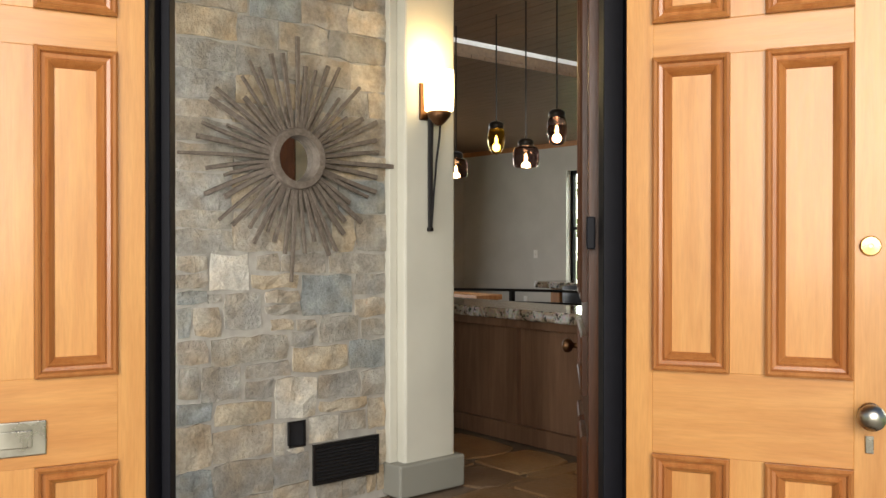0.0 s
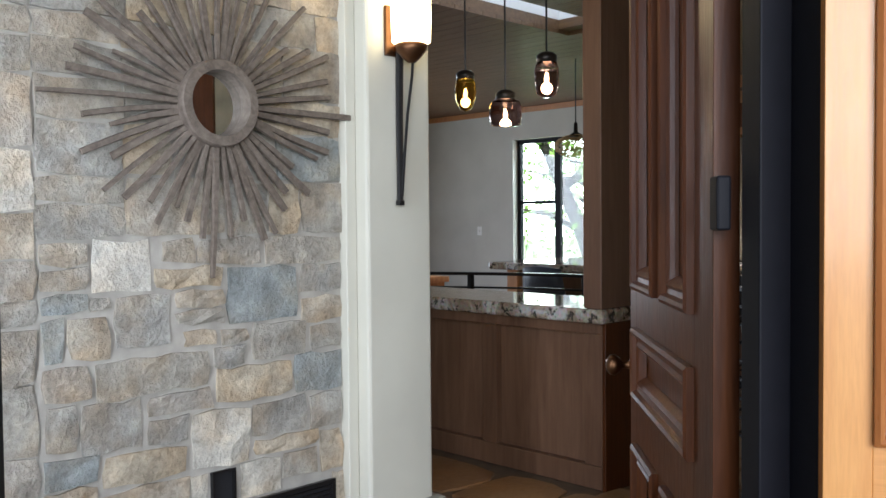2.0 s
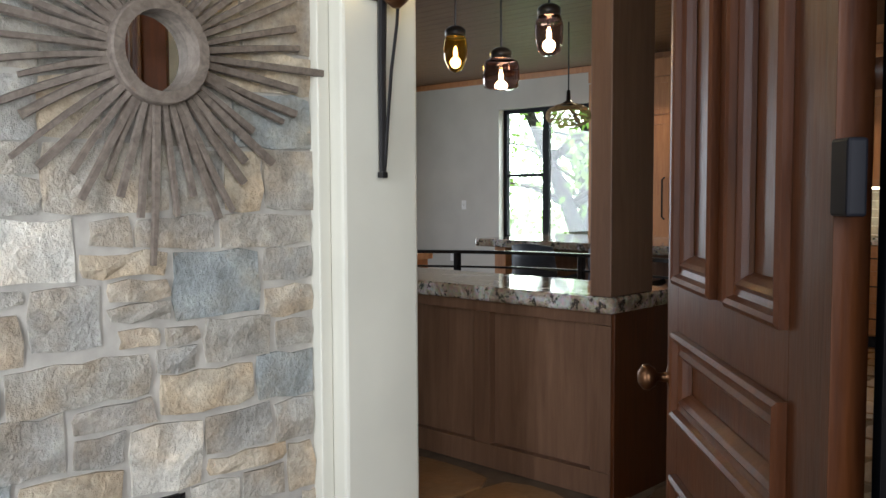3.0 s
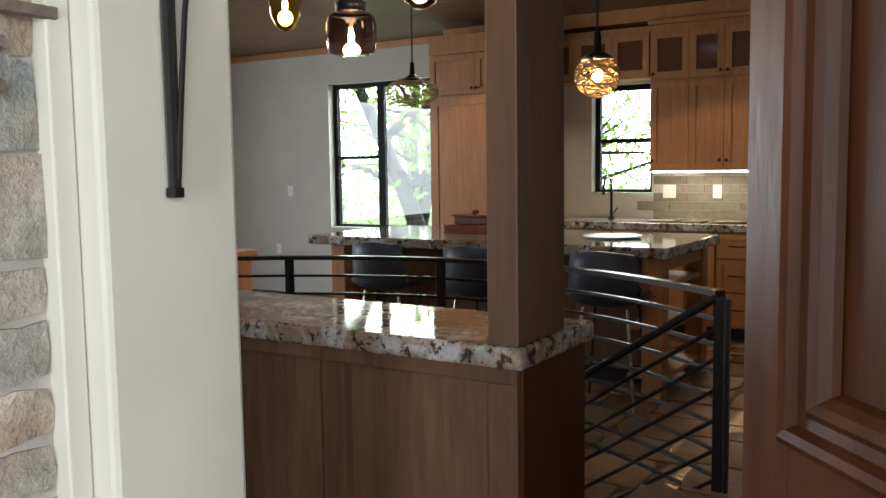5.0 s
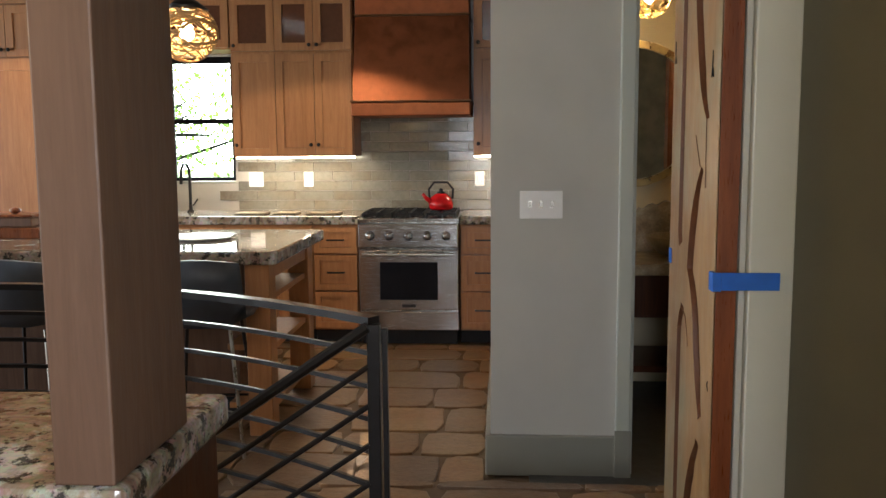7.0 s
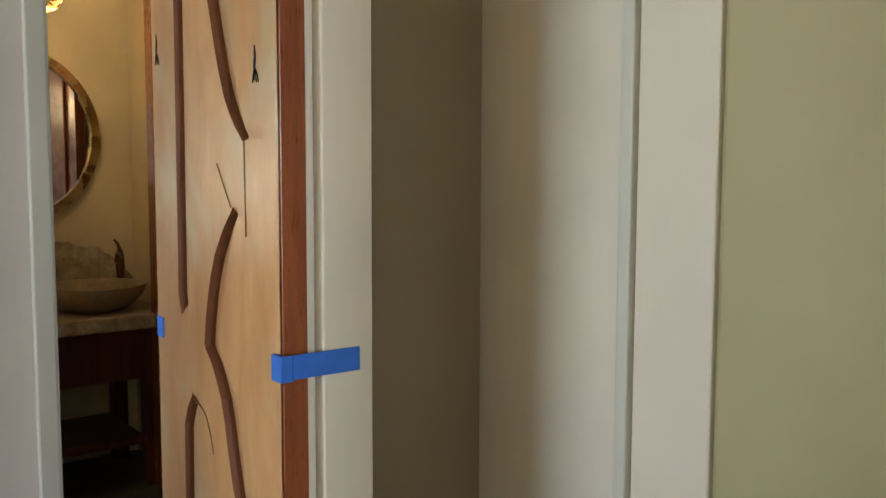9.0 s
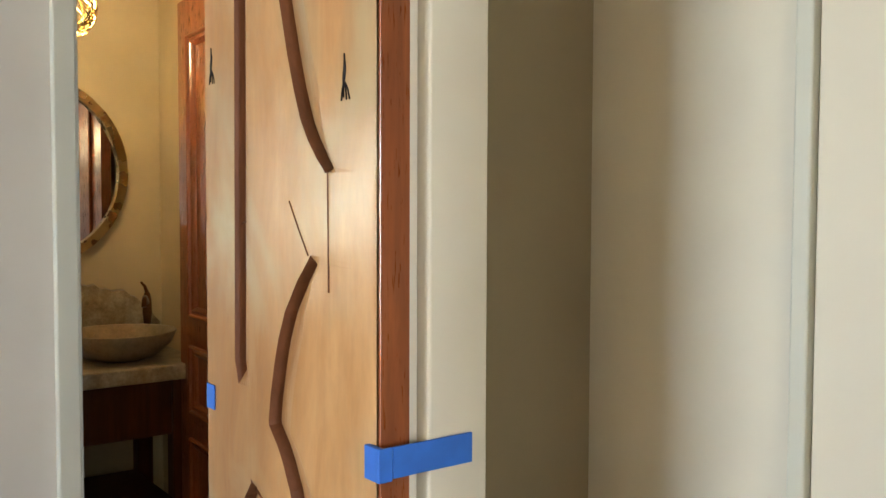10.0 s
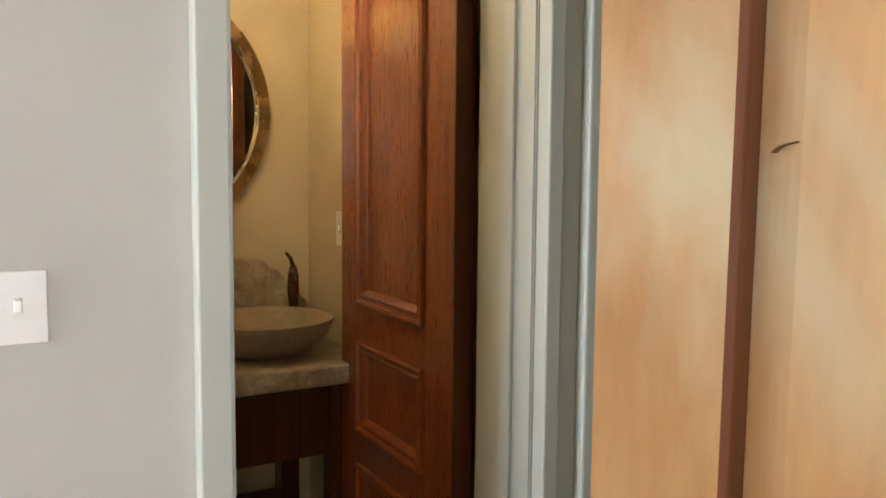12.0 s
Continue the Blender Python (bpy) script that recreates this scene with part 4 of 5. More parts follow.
def frustum(x0, y0, z0, x1, y1, z1, yb):
    bm = bmesh.new()
    a = [bm.verts.new(p) for p in ((-x0, y0, z0), (x0, y0, z0), (x0, yb, z0), (-x0, yb, z0))]
    b = [bm.verts.new(p) for p in ((-x1, y1, z1), (x1, y1, z1), (x1, yb, z1), (-x1, yb, z1))]
    for i in range(4):
        bm.faces.new((a[i], a[(i + 1) % 4], b[(i + 1) % 4], b[i]))
    bm.faces.new(a), bm.faces.new(b)
    return bm


part("lip", box(-0.425, 5.09, 1.63, 0.425, K - 0.012, 1.725, 0.008), COPPER, hd)
part("band", box(-0.43, 5.082, 1.726, 0.43, K - 0.012, 1.74, 0.004), BRONZE, hd)
part("canopy", frustum(0.415, 5.105, 1.741, 0.41, 5.24, 2.34, K - 0.003), COPPER, hd)
part("band", box(-0.42, 5.225, 2.341, 0.42, K - 0.003, 2.355, 0.003), BRONZE, hd)
part("chimney", box(-0.41, 5.245, 2.356, 0.41, K - 0.003, 2.60, 0.003), COPPER, hd)

def plate(name, at, w, h, n, label, cat, rz=0, switch=True):
    p = thing(name, at, label, cat, rz=rz)
    part("cover", box(-w / 2, -0.006, -h / 2, w / 2, 0, h / 2, 0.002), WHITE, p)
    for i in range(n):
        cx = (i - (n - 1) / 2) * 0.046
        if switch:
            part("toggle", box(cx - 0.005, -0.018, -0.006, cx + 0.005, -0.0065, 0.014, 0.002), WHITE, p)
            part("slot", box(cx - 0.007, -0.0075, -0.014, cx + 0.007, -0.0062, 0.016), PEWTER, p)
        else:
            part("socket", box(cx - 0.017, -0.009, -0.034, cx + 0.017, -0.0065, 0.034, 0.003), WHITE, p)
    return p


plate("outlet", (-0.535, K - 0.012, 1.165), 0.115, 0.115, 2, "white double outlet on the tiled wall", "outlet", switch=False)
plate("outlet", (-0.12, K - 0.012, 1.165), 0.075, 0.115, 1, "white outlet on the tiled wall", "outlet", switch=False)
plate("outlet", (1.21, K - 0.012, 1.165), 0.075, 0.115, 1, "white outlet on the tiled wall", "outlet", switch=False)
plate("light_switch", (-4.94, K, 1.157), 0.075, 0.115, 1, "white light switch on the kitchen wall", "switch")
plate("outlet", (-5.14, K, 0.489), 0.075, 0.115, 1, "white outlet low on the kitchen wall", "outlet", switch=False)
plate("light_switch", (1.546, 2.534, 1.17), 0.178, 0.116, 3, "white triple toggle switch plate on the partition", "switch")

fa = thing("kitchen_faucet", (-1.0, 5.42, 0.925), "dark bronze gooseneck kitchen faucet", "faucet")
part("base", lathe([(0.028, 0), (0.028, 0.01), (0.016, 0.02), (0.014, 0.06)], 16), IRON, fa, smooth=True)
part("neck", tube([(0, 0, 0.05), (0, 0, 0.28)] + [(0, -0.09 + 0.09 * math.cos(a), 0.28 + 0.09 * math.sin(a)) for a in np.linspace(0.2, 2.9, 9)] + [(0, -0.185, 0.22)], 0.012, 10), IRON, fa, smooth=True)
part("lever", tube([(0.02, 0, 0.05), (0.06, -0.01, 0.1)], 0.006, 8), IRON, fa)
random.seed(6)
for x, w in ((-0.46, 0.22), (-0.2, 0.17), (0.08, 0.24)):
    s = tagged(part("stone_sample", box(x - w / 2, 5.12, 0.9255, x + w / 2, 5.3, 0.938, 0.003), SINKSTONE), "flat pale sample piece lying on the worktop", "sample")

# island and its stools
il = thing("kitchen_island", (0, 0, 0), "oak kitchen island with open end shelves", "kitchen island")
part("body", box(-2.05, 3.30, 0.1, 0.0, 3.92, 0.858, 0.003), ALDER, il)
part("plinth", box(-2.0, 3.34, 0.0, -0.02, 3.88, 0.099), RECESS_SHADE, il)
for x in (-2.2, 0.14):
    part("corner_leg", box(x, 2.97, 0.0, x + 0.12, 3.09, 0.858, 0.004), OAK, il)
part("corner_leg", box(0.14, 3.82, 0.0, 0.26, 3.94, 0.858, 0.004), OAK, il)
part("end_panel", box(-2.2, 3.1, 0.0, -2.17, 3.92, 0.858, 0.003), OAK, il)
for z in (0.10, 0.40, 0.66):
    part("shelf", box(0.001, 3.1, z, 0.24, 3.815, z + 0.03, 0.003), OAK, il)
part("apron", box(0.2, 3.091, 0.77, 0.245, 3.819, 0.857, 0.003), OAK, il)
tagged(part("island_top", box(-2.36, 2.90, 0.86, 0.315, 4.03, 0.925, 0.012), GRANITE), "polished grey granite island top", "countertop")


def stool(at, rz):
    s = thing("counter_stool", at, "slate-blue upholstered counter stool on slim legs", "stool", "stools at the island", rz=rz)
    bm = bmesh.new()
    rows = []
    for i in range(7):
        a = -1 + 2 * i / 6
        col = []
        for y, z in ((0.22, 0.60), (0.0, 0.585), (-0.16, 0.60), (-0.215, 0.70), (-0.235, 0.81), (-0.245, 0.92)):
            w = 0.215 - 0.02 * max(0, (z - 0.62) / 0.25)
            col.append(bm.verts.new((a * w, y + 0.07 * abs(a) ** 3 * (1 if z > 0.62 else 0), z + 0.05 * abs(a) ** 3 * (1 if z < 0.7 else 0) - (0.02 * a * a if z > 0.86 else 0))))
        rows.append(col)
    for p, q in zip(rows, rows[1:]):
        for j in range(5):
            bm.faces.new((p[j], p[j + 1], q[j + 1], q[j]))
    bmesh.ops.recalc_face_normals(bm, faces=bm.faces)
    bmesh.ops.solidify(bm, geom=list(bm.faces), thickness=0.035)
    part("shell_seat", bm, LEATHER, s, smooth=True)
    for sx in (-1, 1):
        for sy in (-1, 1):
            part("leg", tube([(sx * 0.13, sy * 0.12, 0.585), (sx * 0.19, sy * 0.19, 0)], 0.009, 8), IRON if sy > 0 else PEWTER, s)
    part("footrest", tube([(-0.165, 0.165, 0.2), (0.165, 0.165, 0.2)], 0.007, 6), IRON, s)
    return s


for x, r in ((-1.57, 4), (-0.85, -3), (0.0, 5)):
    stool((x, 2.83, 0), r)

bd = thing("serving_box", (-1.35, 3.6, 0.925), "stacked reddish wooden serving boxes with a knob", "wooden box")
part("lower_tray", box(-0.2, -0.13, 0, 0.2, 0.13, 0.06, 0.006), CEDAR, bd)
part("upper_tray", box(-0.13, -0.09, 0.061, 0.14, 0.09, 0.115, 0.006), ALDER, bd)
part("lid", box(-0.15, -0.1, 0.116, 0.15, 0.1, 0.13, 0.004), CEDAR, bd)
part("knob", lathe([(0.01, 0.13), (0.03, 0.14), (0.03, 0.155), (0.006, 0.165)], 14), CEDAR, bd, smooth=True)
pl_ = thing("tray", (-0.25, 3.5, 0.925), "pale round tray on the island", "tray")
part("dish", lathe([(0.15, 0.001), (0.19, 0.012), (0.192, 0.016), (0.15, 0.008)], 32), WHITE, pl_, smooth=True)

bench = thing("wooden_bench", (-3.85, 3.35, 0), "light wooden bench beside the far wall", "bench")
part("seat", box(-0.7, -0.2, 0.66, 0.36, 0.2, 0.72, 0.006), OAK, bench)
part("leg", box(0.24, -0.17, 0.0, 0.32, 0.17, 0.659, 0.005), OAK, bench)
part("leg", box(-0.62, -0.17, 0.0, -0.54, 0.17, 0.659, 0.005), OAK, bench)
part("shelf", box(-0.539, -0.15, 0.42, 0.239, 0.15, 0.46, 0.004), OAK, bench)

for x, y in ((-1.7, 4.0), (0.1, 3.95)):
    rl = thing("recessed_light", (x, y, CEIL), "small round recessed ceiling light, lit", "ceiling light", "recessed lights")
    part("trim_ring", ring(0.05, 0.075, -0.006, 0.0, 24), WHITE, rl)
    part("lamp_disc", lathe([(0.0495, -0.003), (0.0495, -0.001)], 24), LED, rl)
    sp = new("recessed_spot", bpy.data.lights.new("recessed_spot", "SPOT"))
    sp.data.energy, sp.data.color, sp.data.spot_size, sp.data.shadow_soft_size = 42, (1, 0.75, 0.48), radians(110), 0.05
    sp.matrix_world = look((x, y, CEIL - 0.02), (x, y + 0.25, 0))

# ---------------------------------------------------------------- carved door, tape
cd = thing("carved_door", (1.888, 0.946, FOYER), "pale wooden door slab with flowing carved grooves, propped upright", "door")
DW, DH, DT = 0.567, 2.1, 0.045
part("edge_board", box(0.002, -0.006, 0, DT + 0.004, -0.0005, DH, 0.001), CEDAR, cd, "reddish brown unfinished edge")


def flow(z, knots):
    """Smooth line through (z, y) knots, with flat ends."""
    for (za, ya), (zb, yb) in zip(knots, knots[1:]):
        if za <= z <= zb:
            return ya + (yb - ya) * (z - za) / (zb - za)
    return knots[0][1] if z < knots[0][0] else knots[-1][1]


def cut(z, spans):
    """Depth of a carved step at height z: blunt at one end, dying away at the other."""
    for z0, z1, soft in spans:
        if z0 < z < z1:
            return 0.022 * min(1, (z - z0) / soft, (z1 - z) / soft)
    return 0.0


STILE_LINE = [(0.3, 1.378), (0.8, 1.376), (0.90, 1.373), (0.94, 1.355), (0.97, 1.33), (1.13, 1.378), (1.17, 1.392), (1.7, 1.386), (2.25, 1.384)]
FLOW_LINE = [(0.2, 1.27), (0.4, 1.245), (0.5, 1.21), (0.58, 1.165), (0.64, 1.11), (0.72, 1.085), (0.76, 1.11), (0.82, 1.14), (0.905, 1.165), (0.95, 1.176), (0.99, 1.19), (1.03, 1.214), (1.053, 1.232), (1.083, 1.264), (1.13, 1.256),
             (1.18, 1.243), (1.224, 1.228), (1.27, 1.205), (1.32, 1.165), (1.357, 1.126), (1.42, 1.09), (1.482, 1.08), (1.50, 1.102), (1.53, 1.13), (1.561, 1.152), (1.61, 1.174), (1.662, 1.193), (1.75, 1.22), (1.9, 1.25), (2.25, 1.30)]
bm, walls = bmesh.new(), bmesh.new()
prev = None
ROWS = 300
for i in range(ROWS + 1):
    z = FOYER + DH * i / ROWS
    y1, d1 = flow(z, STILE_LINE), cut(z, ((0.25, 0.972, 0.02), (1.13, 2.3, 0.025)))
    y2, d2 = flow(z, FLOW_LINE), cut(z, ((0.25, 0.65, 0.012), (0.715, 1.357, 0.008), (1.48, 2.3, 0.008)))
    near_tip = min(abs(z - tip) for tip in (0.65, 0.715, 1.357, 1.48))
    wide = 0.036 + 0.049 * min(1, near_tip / 0.12)
    cols = [(0.946, 0), (1.0, 0)]
    cols += [(y2 - wide + wide * k / 6, d2 * (k / 6) ** 1.6) for k in range(1, 7)] + [(y2 + 0.0015, 0), ((y1 + y2) / 2 - 0.01, 0)]
    cols += [(y1 - 0.055 + 0.055 * k / 6, d1 * (k / 6) ** 1.6) for k in range(1, 7)] + [(y1 + 0.0015, 0), (1.45, 0), (1.513, 0)]
    line = [(d, y - 0.946, z - FOYER) for y, d in cols]
    if prev:
        for j in range(len(line) - 1):
            step = j in (7, 15) and max(line[j][0], prev[j][0]) > 0.001
            to = walls if step else bm
            to.faces.new([to.verts.new(p) for p in (prev[j], prev[j + 1], line[j + 1], line[j])])
    prev = line
bmesh.ops.remove_doubles(bm, verts=bm.verts, dist=0.00005)
box(0.024, 0.0, 0, DT, DW, DH, 0, bm)
part("face", bm, CARVED, cd)
part("carved_edge", walls, GROOVE, cd, "brown stained edge of the carving")


def relief(points, name, mat, proud=0.0):
    """A flowing line on the slab's face from (y, z) pairs in the room, with a half width each."""
    bm = bmesh.new()
    dense = []
    for i in range(len(points) - 1):
        p0, p1, p2, p3 = (Vector(points[max(0, min(len(points) - 1, j))]) for j in (i - 1, i, i + 1, i + 2))
        for k in range(6):
            t = k / 6
            dense.append(0.5 * (2 * p1 + (p2 - p0) * t + (2 * p0 - 5 * p1 + 4 * p2 - p3) * t * t + (3 * p1 - p0 - 3 * p2 + p3) * t ** 3))
    dense.append(Vector(points[-1]))
    rows = []
    for i, q in enumerate(dense):
        d = (dense[min(i + 1, len(dense) - 1)] - dense[max(i - 1, 0)]).xy.normalized()
        n = Vector((-d.y, d.x))
        w = q.z * 0.9 if q.z > 0.0025 else max(0.0003, q.z * 0.5)
        rows.append([bm.verts.new((x, q.x - 0.946 + n.x * w * s, q.y - FOYER + n.y * w * s)) for x, s in ((0.0035, -1), (-0.002 - proud, -0.5), (-0.002 - proud, 0.5), (0.0035, 1))])
    for a, b in zip(rows, rows[1:]):
        for j in range(3):
            bm.faces.new((a[j], a[j + 1], b[j + 1], b[j]))
    part(name, bm, mat, cd)


relief([(1.072, 1.482, 0.0014), (1.071, 1.40, 0.0011), (1.07, 1.31, 0.0006)], "carved_line", GROOVE)
relief([(1.189, 1.441, 0.001), (1.16, 1.4, 0.0014), (1.13, 1.36, 0.001)], "carved_line", GROOVE)
relief([(1.318, 0.962, 0.0015), (1.269, 0.946, 0.002), (1.241, 0.906, 0.002), (1.228, 0.87, 0.001)], "carved_line", GROOVE)
for y, z in ((1.026, 1.612), (1.484, 1.684)):
    relief([(y, z + 0.03, 0.0006), (y - 0.001, z + 0.012, 0.004), (y + 0.001, z, 0.005), (y + 0.002, z - 0.012, 0.0027), (y + 0.002, z - 0.03, 0.0006)], "knot", BLACK)
    for dy in (-0.014, -0.006, 0.008):
        relief([(y, z - 0.008, 0.0016), (y + dy * 0.6, z - 0.018, 0.0012), (y + dy, z - 0.034, 0.0006)], "knot", BLACK)
relief([(0.984, 0.815, 0.0015), (0.992, 0.83, 0.003), (0.985, 0.84, 0.001)], "knot", BLACK)
relief([(1.362, 1.402, 0.0004), (1.356, 1.406, 0.0006), (1.345, 1.408, 0.0004)], "scratch", GROOVE)
tp = thing("masking_tape", (0, 0, 0), "strip of blue masking tape holding the door to the post", "tape")
part("strip", box(1.898, 0.922, 1.076, 2.032, 0.926, 1.118, 0.001), TAPE, tp)
part("fold", box(1.876, 0.925, 1.073, 1.8855, 0.958, 1.118, 0.001), TAPE, tp)
part("bridge", box(1.8765, 0.922, 1.073, 1.8975, 0.9265, 1.118, 0.001), TAPE, tp)
tp2 = tagged(part("masking_tape", box(1.8845, 1.477, 1.066, 1.8872, 1.511, 1.111, 0.0008), TAPE), "small square of blue masking tape on the carved door", "tape")

# ---------------------------------------------------------------- powder room
pdr = thing("door_4", (2.572, 2.78, 0.01), "red-brown panelled powder room door standing open", "door", kind="structure", rz=87)
panelled(pdr, 0.72, 2.25, 0.05, [(0.15, 0.08, 0.585, 0.50), (0.15, 0.60, 0.585, 0.875), (0.15, 0.985, 0.585, 2.1)], CEDAR, CEDAR)
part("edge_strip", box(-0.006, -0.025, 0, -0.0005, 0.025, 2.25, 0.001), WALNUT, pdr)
va = thing("vanity", (0, 0, 0), "dark wooden vanity with an open lower shelf", "vanity")
for x in (1.62, 2.55):
    part("leg", box(x, 3.5, 0.006, x + 0.07, 3.57, 0.734, 0.004), WALNUT, va)
    part("leg", box(x, 3.95, 0.006, x + 0.07, 4.02, 0.734, 0.004), WALNUT, va)
part("apron", box(1.692, 3.51, 0.5, 2.548, 3.54, 0.734, 0.003), WALNUT, va)
part("lower_shelf", box(1.692, 3.51, 0.2, 2.548, 4.0, 0.235, 0.003), WALNUT, va)
part("top", box(1.565, 3.44, 0.735, 2.69, 4.045, 0.797, 0.006), VANSTONE, va, "thick brown marble top")
bm = bmesh.new()
random.seed(9)
bot, top = [], []
for i in range(26):
    f = i / 25
    x = 2.02 + f * 0.66
    h = 0.285 * math.sin(math.pi * min(1, f * 0.9 + 0.04)) ** 0.55 + random.uniform(-0.016, 0.012)
    bot.append((bm.verts.new((x, 4.015, 0.798)), bm.verts.new((x, 4.046, 0.798))))
    top.append((bm.verts.new((x, 4.015, 0.80 + h)), bm.verts.new((x, 4.046, 0.805 + h))))
for i in range(25):
    bm.faces.new((bot[i][0], bot[i + 1][0], top[i + 1][0], top[i][0])), bm.faces.new((top[i][0], top[i + 1][0], top[i + 1][1], top[i][1]))
    bm.faces.new((bot[i][1], bot[i + 1][1], top[i + 1][1], top[i][1]))
tagged(part("splash_stone", bm, VANSTONE), "ragged-edged marble splash behind the basin", "splashback")
sk = thing("vessel_sink", (2.40, 3.70, 0.797), "shallow brown stone vessel basin", "sink")
part("bowl", lathe([(0.09, 0.001), (0.15, 0.02), (0.205, 0.07), (0.228, 0.118), (0.225, 0.122), (0.218, 0.118), (0.19, 0.07), (0.13, 0.03), (0.03, 0.022)], 40), SINKSTONE, sk, smooth=True)
pf = thing("basin_faucet", (2.60, 3.95, 0.797), "oil-rubbed bronze single-handle basin faucet", "faucet")
part("body", lathe([(0.028, 0), (0.028, 0.008), (0.018, 0.02), (0.015, 0.1), (0.021, 0.16), (0.019, 0.22), (0.012, 0.25), (0.004, 0.255)], 18), BRONZE, pf, smooth=True)
part("spout", tube([(0, 0, 0.2), (-0.03, -0.06, 0.235), (-0.05, -0.11, 0.225), (-0.055, -0.12, 0.2)], [0.013, 0.012, 0.011, 0.011], 10), BRONZE, pf, smooth=True)
part("handle", tube([(0, 0, 0.25), (-0.01, 0.0, 0.28), (-0.03, -0.01, 0.3)], [0.009, 0.007, 0.005], 8), BRONZE, pf, smooth=True)
rm = thing("round_mirror", (2.125, 4.045, 1.59), "round mirror in a gilded frame", "mirror")
rm.matrix_world = pose(2.125, 4.049, 1.59, 90, 0, 0)
part("rim", ring(0.375, 0.42, 0.0, 0.035, 64), BRASS, rm)
part("mirror_glass", lathe([(0.376, 0.004), (0.376, 0.012)], 64), MIRROR, rm)
plate("light_switch", (2.698, 3.75, 1.19), 0.075, 0.115, 1, "white switch plate on the ochre wall", "switch", rz=-90)
pw = thing("wire_pendant", (2.10, 3.30, 2.14), "glowing woven wire globe pendant lamp", "pendant lamp")
bm = bmesh.new()
rnd = random.Random(21)
for i in range(22):
    n = Vector((rnd.uniform(-1, 1), rnd.uniform(-1, 1), rnd.uniform(-1, 1))).normalized()
    a = n.orthogonal().normalized()
    b = n.cross(a)
    part("strand", tube([(a * math.cos(k / 12 * math.tau) + b * math.sin(k / 12 * math.tau)) * 0.11 for k in range(13)], 0.003, 4), BRASS, pw)
part("globe_bulb", lathe([(0.004, -0.04), (0.032, -0.015), (0.032, 0.02), (0.012, 0.05)], 14), FILAMENT, pw, smooth=True)
part("rod", tube([(0, 0, 0.1), (0, 0, CEIL - 2.14)], 0.005, 6), BRONZE, pw)
bulb("powder_bulb", (2.10, 3.30, 2.08), 3.8, (1, 0.72, 0.36), 0.04)

# ---------------------------------------------------------------- pieces of walls and floors
stone_wall = bpy.data.objects["wall_stone"]
floor_kitchen = bpy.data.objects["floor_kitchen"]
wall_kitchen = bpy.data.objects["wall_kitchen"]


def rough_block(rnd, w, h, d):
    """A hand-dressed stone, w along y and h up, its face uneven, towards +x."""
    bm = bmesh.new()
    n, m = max(2, round(w / 0.06)), max(2, round(h / 0.06))
    g = []
    for i in range(n + 1):
        col = []
        for j in range(m + 1):
            edge = i in (0, n) or j in (0, m)
            corner = i in (0, n) and j in (0, m)
            x = d * ((0.72 if corner else 0.86) if edge else 1.0) * rnd.uniform(0.66, 1.25)
            jy = rnd.uniform(-1, 1) * 0.007
            jz = rnd.uniform(-1, 1) * 0.007
            y, z = w * (i / n - 0.5), h * (j / m - 0.5)
            if corner:
                y, z = y * (1 - 0.005 / w), z * (1 - 0.005 / h)
            col.append(bm.verts.new((x, y + jy, z + jz)))
        g.append(col)
    for i in range(n):
        for j in range(m):
            bm.faces.new((g[i][j], g[i + 1][j], g[i + 1][j + 1], g[i][j + 1]))
    rim = [g[i][0] for i in range(n + 1)] + [g[n][j] for j in range(1, m + 1)] + [g[i][m] for i in range(n - 1, -1, -1)] + [g[0][j] for j in range(m - 1, 0, -1)]
    back = [bm.verts.new((-0.03, v.co.y, v.co.z)) for v in rim]
    for i in range(len(rim)):
        k = (i + 1) % len(rim)
        bm.faces.new((rim[i], rim[k], back[k], back[i]))
    return bm


rnd = random.Random(17)
SLOTS = ((-1.535, 0.262, -1.185, 0.442), (-1.648, 0.44, -1.565, 0.555))


def lay(y0, z0, y1, z1, mat):
    """One stone of the wall, cut round the grille and the open box."""
    spans = [(y0, z0, y1, z1)]
    for s in SLOTS:
        rest = []
        for q in spans:
            if q[2] <= s[0] or q[0] >= s[2] or q[3] <= s[1] or q[1] >= s[3]:
                rest.append(q)
                continue
            a, b = max(q[0], s[0]), min(q[2], s[2])
            rest += [(q[0], q[1], s[0], q[3]), (s[2], q[1], q[2], q[3]), (a, q[1], b, s[1]), (a, s[3], b, q[3])]
        spans = rest
    for q in spans:
        if q[2] - q[0] > 0.035 and q[3] - q[1] > 0.03:
            ob = part("stone", rough_block(rnd, q[2] - q[0] - 0.005, q[3] - q[1] - 0.005, rnd.uniform(0.010, 0.019)), mat, stone_wall)
            ob.matrix_local = pose(0.558, (q[0] + q[2]) / 2, (q[1] + q[3]) / 2, rnd.uniform(-1.2, 1.2), 0, 0)


